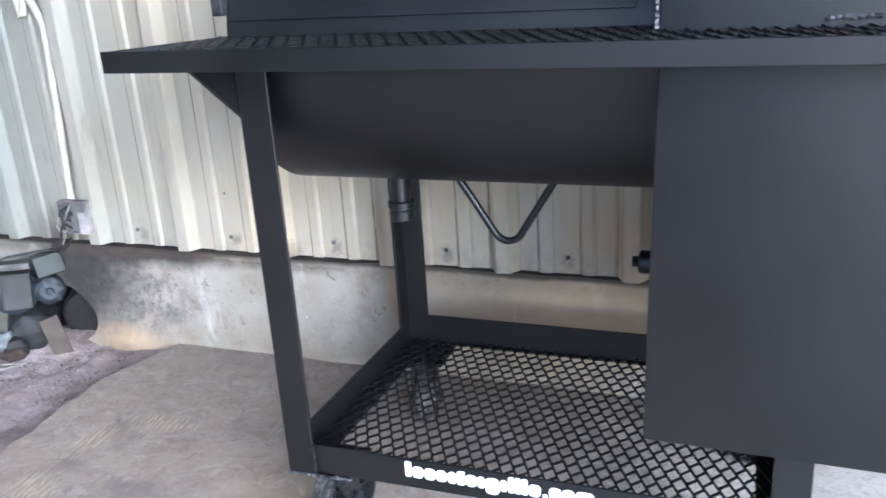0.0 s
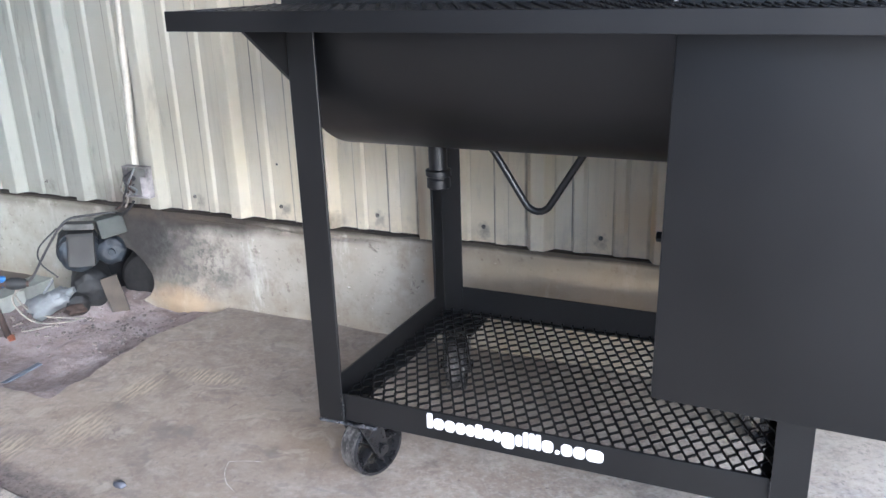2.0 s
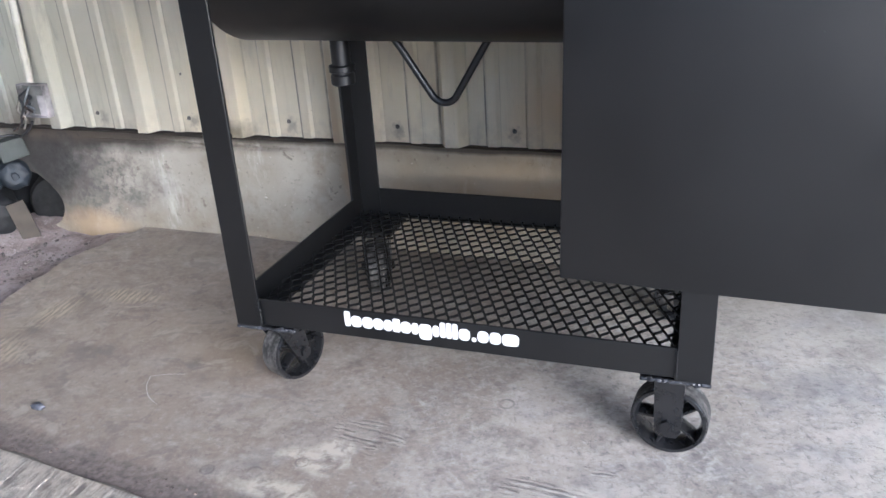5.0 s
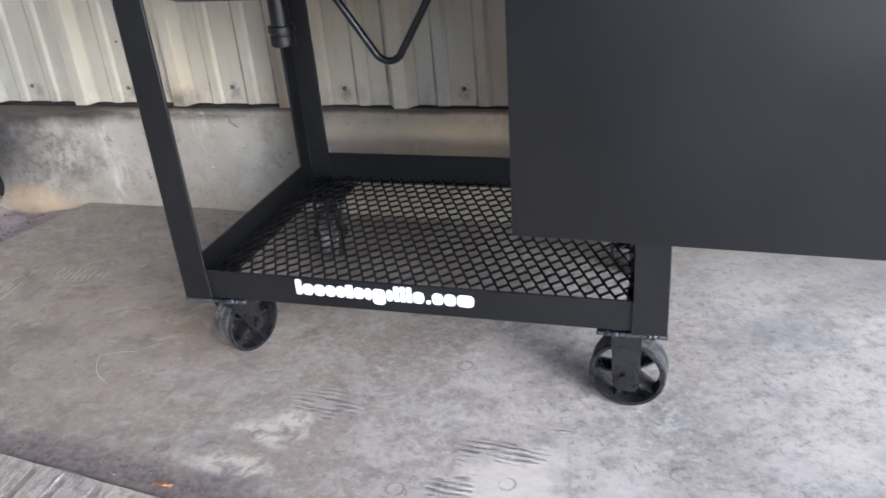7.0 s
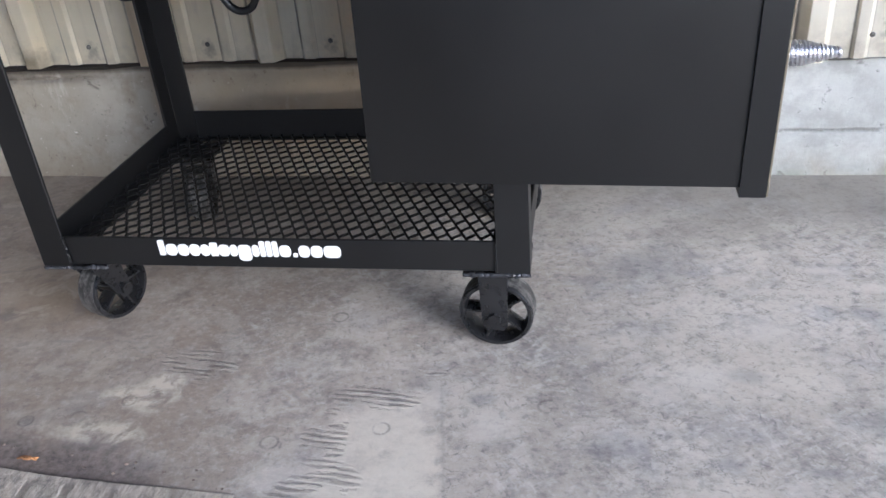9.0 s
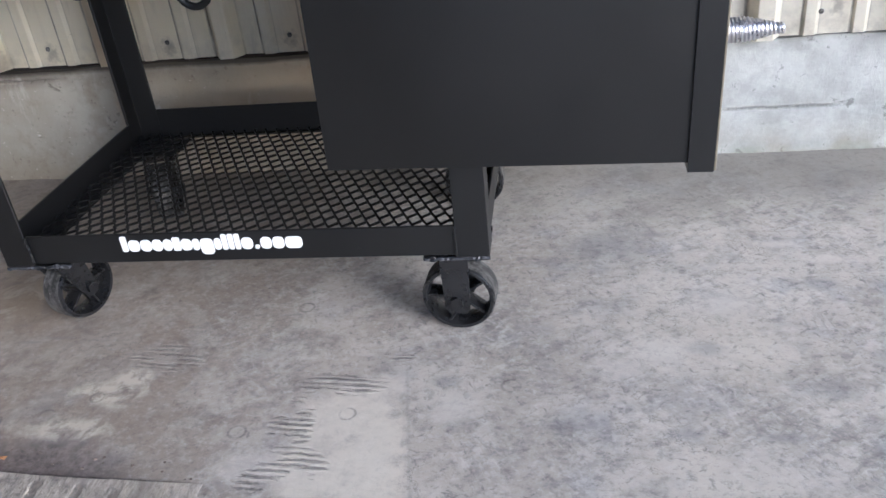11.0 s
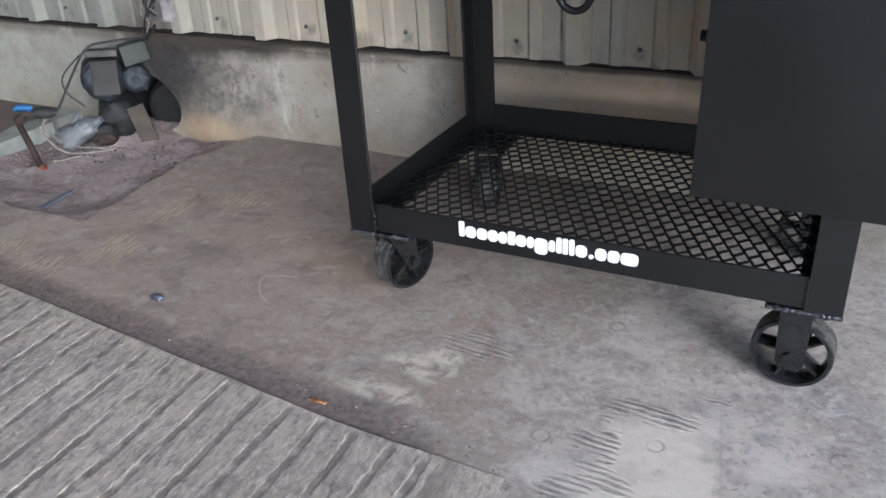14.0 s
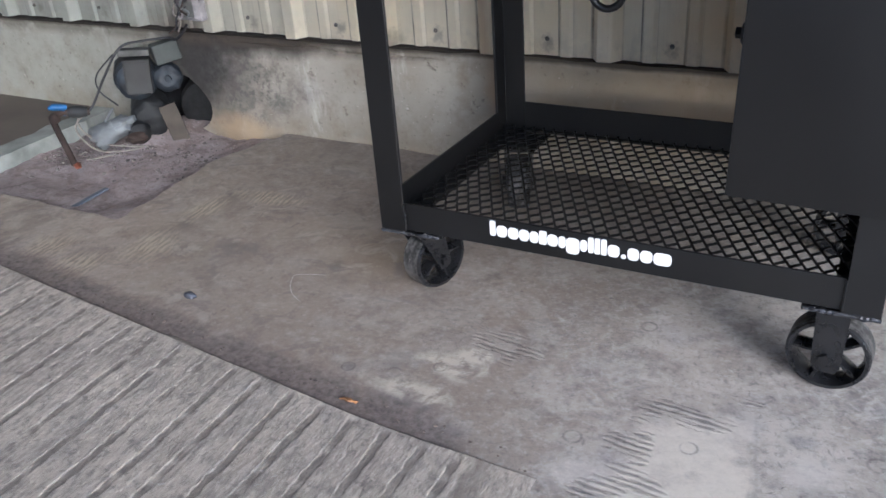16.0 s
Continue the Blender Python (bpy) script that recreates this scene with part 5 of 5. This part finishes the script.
def motor():
    root = base("pump_motor", (-1.819, 1.884, -0.035), "greasy old pump motor with grey terminal boxes", "pump motor")
    root.rotation_euler = (0, 0, radians(47))
    up = lambda z: z + 0.035
    def drum(name, x, y, z, profile, mat, lean=0.0, label=""):
        bm = lathe(bmesh.new(), profile, Matrix.Translation((x, y, up(z))) @ pose(0, 0, 0, 90 + lean, 0, 0), 40)
        bmesh.ops.subdivide_edges(bm, edges=bm.edges[:], cuts=2, use_grid_fill=True)
        for v in bm.verts:
            v.co += Vector((noise.noise(v.co * 45), noise.noise(v.co * 45 + Vector((9, 0, 0))), noise.noise(v.co * 45 + Vector((0, 9, 0))))) * 0.0045
        part(name, bm, mat, root, label, True)
    drum("motor_body", -0.088, 0.055, 0.165, [(0.05, -0.09), (0.061, -0.08), (0.062, -0.02), (0.065, -0.018), (0.065, 0.02), (0.062, 0.022), (0.060, 0.05), (0.046, 0.058)], MOTOR, 3)
    drum("end_bell", 0.004, 0.03, 0.155, [(0.036, -0.10), (0.044, -0.095), (0.045, 0.02), (0.040, 0.032), (0.026, 0.040), (0.012, 0.041), (0.010, 0.047)], MOTOR, -4)
    drum("pump_housing", -0.07, 0.03, 0.042, [(0.04, -0.09), (0.060, -0.08), (0.062, 0.02), (0.058, 0.032), (0.046, 0.042), (0.024, 0.048), (0.012, 0.05)], GREASE, 6)
    drum("suction_neck", -0.115, -0.01, 0.012, [(0.03, -0.05), (0.036, -0.04), (0.034, 0.025), (0.024, 0.034), (0.01, 0.036)], GREASE, 12)
    part("coupling", lump(bmesh.new(), (-0.128, -0.05, up(0.002)), (0.030, 0.02, 0.017), 8, 0.6, 3), RUST, root, "rusty lump of a coupling", True)
    for lo, hi, turn, mat, nm in (
        ((-0.118, -0.028, 0.128), (-0.040, 0.030, 0.232), pose(0, 0, 0, -6, 4, -6), GREYBOX, "terminal_box"),
        ((-0.122, -0.005, 0.236), (-0.030, 0.065, 0.256), pose(0, 0, 0, -8, 5, -6), LIDGREY, "box_cover"),
        ((-0.026, 0.000, 0.203), (0.054, 0.062, 0.264), pose(0, 0, 0, -4, -7, 8), GREENBOX, "capacitor_box"),
    ):
        part(nm, boxed((lo[0], lo[1], up(lo[2])), (hi[0], hi[1], up(hi[2])), 0.005, turn), mat, root)
    part("cover_plate", boxed((-0.114, -0.0345, up(0.133)), (-0.044, -0.031, up(0.228)), 0.0012, pose(0, 0, 0, -6, 4, -6)), GREYBOX, root)


def junk():
    bm = lathe(bmesh.new(), [(0.080, -0.12), (0.090, -0.11), (0.090, 0.02), (0.080, 0.036), (0.02, 0.046)], Matrix.Translation((-1.812, 2.035, 0.030)) @ pose(0, 0, 0, 90, 0, 30), 28)
    thing("drain_pipe", bm, plain("sooty_black_pipe", (0.006, 0.006, 0.006), 0.85, 0, 0.4, 60, 0.8), "wide black pipe end inside the broken plinth", "pipe", smooth=True)
    ob = thing("wood_block", boxed((-0.026, -0.008, -0.062), (0.026, 0.012, 0.060), 0.002), WOOD, "weathered board offcut leaning on the pump", "board")
    ob.matrix_world = Matrix.Translation((-1.805, 1.862, 0.022)) @ pose(0, 0, 0, -12, -11, 47)
    # rusty riser with a blue tap handle
    root = base("tap_pipe", (-2.0, 1.62, -0.04), "rusty standpipe with a blue tap handle", "tap")
    o = root.location
    pts = [(-1.972, 1.592, -0.055), (-1.99, 1.602, -0.03), (-2.02, 1.612, 0.02), (-2.05, 1.622, 0.065), (-2.062, 1.63, 0.088), (-2.05, 1.645, 0.102), (-2.02, 1.668, 0.102), (-1.985, 1.705, 0.094)]
    part("pipe", tube(bmesh.new(), [p - o for p in curve_points(pts, 5)], 0.0098, 12), RUST, root, "", True)
    part("elbow", lump(bmesh.new(), Vector((-2.056, 1.63, 0.090)) - o, (0.018, 0.018, 0.018), 3, 0.2), RUST, root, "", True)
    part("valve_body", tube(bmesh.new(), [Vector(p) - o for p in ((-2.028, 1.660, 0.103), (-2.018, 1.671, 0.102), (-2.005, 1.685, 0.099), (-1.990, 1.700, 0.095))], [0.014, 0.019, 0.019, 0.014], 12), GREASE, root, "", True)
    bm = bmesh.new()
    tube(bm, [Vector(p) - o for p in ((-2.064, 1.624, 0.123), (-2.055, 1.634, 0.126), (-2.040, 1.650, 0.122), (-2.028, 1.663, 0.120))], [0.005, 0.011, 0.010, 0.007], 10)
    lathe(bm, [(0.006, 0), (0.006, 0.03)], Matrix.Translation(Vector((-2.035, 1.655, 0.095)) - o), 12)
    part("tap_handle", bm, BLUE, root, "bright blue lever handle", True)
    bm = tube(bmesh.new(), [(-1.952, 1.588, -0.047), (-1.975, 1.60, -0.044), (-1.99, 1.61, -0.043)], [0.010, 0.013, 0.009], 8)
    thing("red_cap", bm, LEAF, "dirty faded red plastic cap lying on the dirt", "cap", smooth=True)
    # crushed jug: a squashed bottle with folds
    bm = bmesh.new()
    m = Matrix.Translation((-1.945, 1.745, 0.030)) @ pose(0, 0, 0, 12, 62, 47)
    lathe(bm, [(0.010, -0.075), (0.03, -0.073), (0.040, -0.060), (0.041, -0.03), (0.036, -0.005), (0.041, 0.02), (0.036, 0.045), (0.016, 0.062), (0.013, 0.078), (0.006, 0.079)], m, 30)
    for v in bm.verts:
        d = (v.co - m.translation) * 0.86
        n = -0.18 + 0.34 * abs(noise.noise(v.co * 28)) + 0.2 * noise.noise(v.co * 60)
        v.co = m.translation + d * (1 - n) - Vector((0, 0, 0.25 * max(0, d.z)))
    thing("plastic_jug", bm, PLASTIC, "crushed dusty white plastic jug on the dirt", "jug", smooth=True)
    bm = tube(bmesh.new(), [(-1.958, 1.728, 0.055), (-1.935, 1.752, 0.095)], 0.0042, 8)
    thing("white_stick", bm, PLASTIC, "short white plastic stick poking up", "stick")
    for k, pts in enumerate((
        [(-1.985, 1.700, 0.098), (-2.01, 1.672, 0.075), (-1.995, 1.678, 0.03), (-1.955, 1.700, -0.005), (-1.90, 1.74, -0.022), (-1.86, 1.775, -0.030)],
        [(-1.985, 1.705, 0.10), (-2.018, 1.665, 0.055), (-1.985, 1.668, 0.0), (-1.945, 1.69, -0.026), (-1.89, 1.735, -0.032), (-1.85, 1.78, -0.028)],
        [(-1.99, 1.66, -0.038), (-1.98, 1.645, -0.04), (-1.955, 1.665, -0.039), (-1.92, 1.70, -0.036)],
    )):
        thing("twine", tube(bmesh.new(), curve_points(pts, 8), 0.0027, 7), TWINE, "loose loop of dirty white twine", "twine", "twine loops", smooth=True)
    pts = [(-1.68, WALL_Y - 0.055, 0.335), (-1.70, WALL_Y - 0.055, 0.312), (-1.745, WALL_Y - 0.05, 0.285), (-1.80, 1.91, 0.279), (-1.852, 1.849, 0.282), (-1.896, 1.801, 0.272), (-1.936, 1.758, 0.200), (-1.972, 1.72, 0.120), (-1.985, 1.705, 0.098)]
    thing("cable", tube(bmesh.new(), curve_points(pts, 8), 0.0040, 8), CABLE, "black cable drooping from wall to pump", "cable", smooth=True)
    pts = [(-1.915, 1.785, 0.255), (-1.955, 1.74, 0.20), (-1.955, 1.738, 0.15), (-1.925, 1.765, 0.10)]
    bm = boxed((-1.722, 1.335, -0.027), (-1.706, 1.475, -0.0225), 0.001, pose(0, 0, 0, 4, 0, -6))
    thing("plastic_strip", bm, plain("faded_blue_strip", (0.11, 0.125, 0.155), 0.7), "faded blue plastic strip lying on the dirt", "strip")
    thing("cable", tube(bmesh.new(), curve_points(pts, 8), 0.0025, 7), CABLE, "thin black wire beside the pump", "cable", smooth=True)


def rubble():
    bm = bmesh.new()
    rnd = random.Random(5)
    for k in range(300):
        x, y = rnd.uniform(-2.15, -1.5), rnd.uniform(1.45, 1.92)
        if rnd.random() > 0.3 and y < 1.6:
            y += 0.2
        s = rnd.choice((0.002, 0.003, 0.003, 0.004, 0.006))
        lump(bm, (x, y, -0.044 + 0.3 * s + 0.042 * math.exp(-((x + 1.88) / 0.14) ** 2 - ((y - 1.93) / 0.13) ** 2) + 0.016 * math.exp(-((x + 1.5) / 0.1) ** 2)), (s * rnd.uniform(0.8, 1.6), s, s * 0.7), k, 0.5, 1)
    thing("rubble", bm, STONE, "scattered crumbs of concrete on the dirt", "rubble", kind="stuff")
    bm = bmesh.new()
    for k in range(60):
        u = rnd.random()
        x = -1.3 + 1.1 * u
        y = 1.0 - 0.125 * u + rnd.uniform(0.005, 0.05)
        s = rnd.choice((0.0012, 0.0018, 0.0025))
        lump(bm, (x, y, s * 0.5), (s * 1.4, s, s * 0.8), k, 0.5, 1)
    thing("grit", bm, RUSTY_GRIT, "dirt crumbs along the drive edge", "grit", kind="stuff")


def litter():
    root = base("wrapper", (-0.545, 0.93, 0), "crumpled orange scrap of litter on the concrete", "litter")
    bm = bmesh.new()
    for k in range(3):
        pts = [(-0.03 + 0.006 * k, 0.004 * k, 0.004), (0.0, 0.003 - 0.004 * k, 0.010), (0.028, 0.006 * k - 0.004, 0.005)]
        tube(bm, curve_points(pts, 4), [0.0015, 0.003, 0.004, 0.004, 0.003, 0.004, 0.003, 0.002, 0.001], 6)
    for v in bm.verts:
        v.co *= 0.62
    part("scrap", bm, SCRAP, root)
    bm = lump(bmesh.new(), (-1.045, 1.09, 0.006), (0.013, 0.009, 0.008), 4, 0.6)
    thing("bottle_cap", bm, plain("tarnished_blue_grey_metal", (0.085, 0.09, 0.11), 0.45, 0.4), "crushed dull metal cap on the floor", "litter")


def scratches():
    for pts in ([(-0.892, 1.247), (-0.86, 1.262), (-0.825, 1.272)], [(-0.892, 1.247), (-0.878, 1.215), (-0.85, 1.183), (-0.815, 1.163)]):
        bm = tube(bmesh.new(), curve_points([(x, y, 0.0003) for x, y in pts], 8), [0.0009 * (0.45 + 0.55 * abs(math.sin(2.3 * k + 0.4))) for k in range(8 * (len(pts) - 1) + 1)], 6)
        for v in bm.verts:
            v.co.z = 0.0004 + (v.co.z - 0.0004) * 0.4
        thing("chalk_scratch", bm, CHALK, "thin pale scratch line on the concrete", "scratch", "pale scratches")


scratches()
conduit_and_box()
motor()
junk()
rubble()
litter()
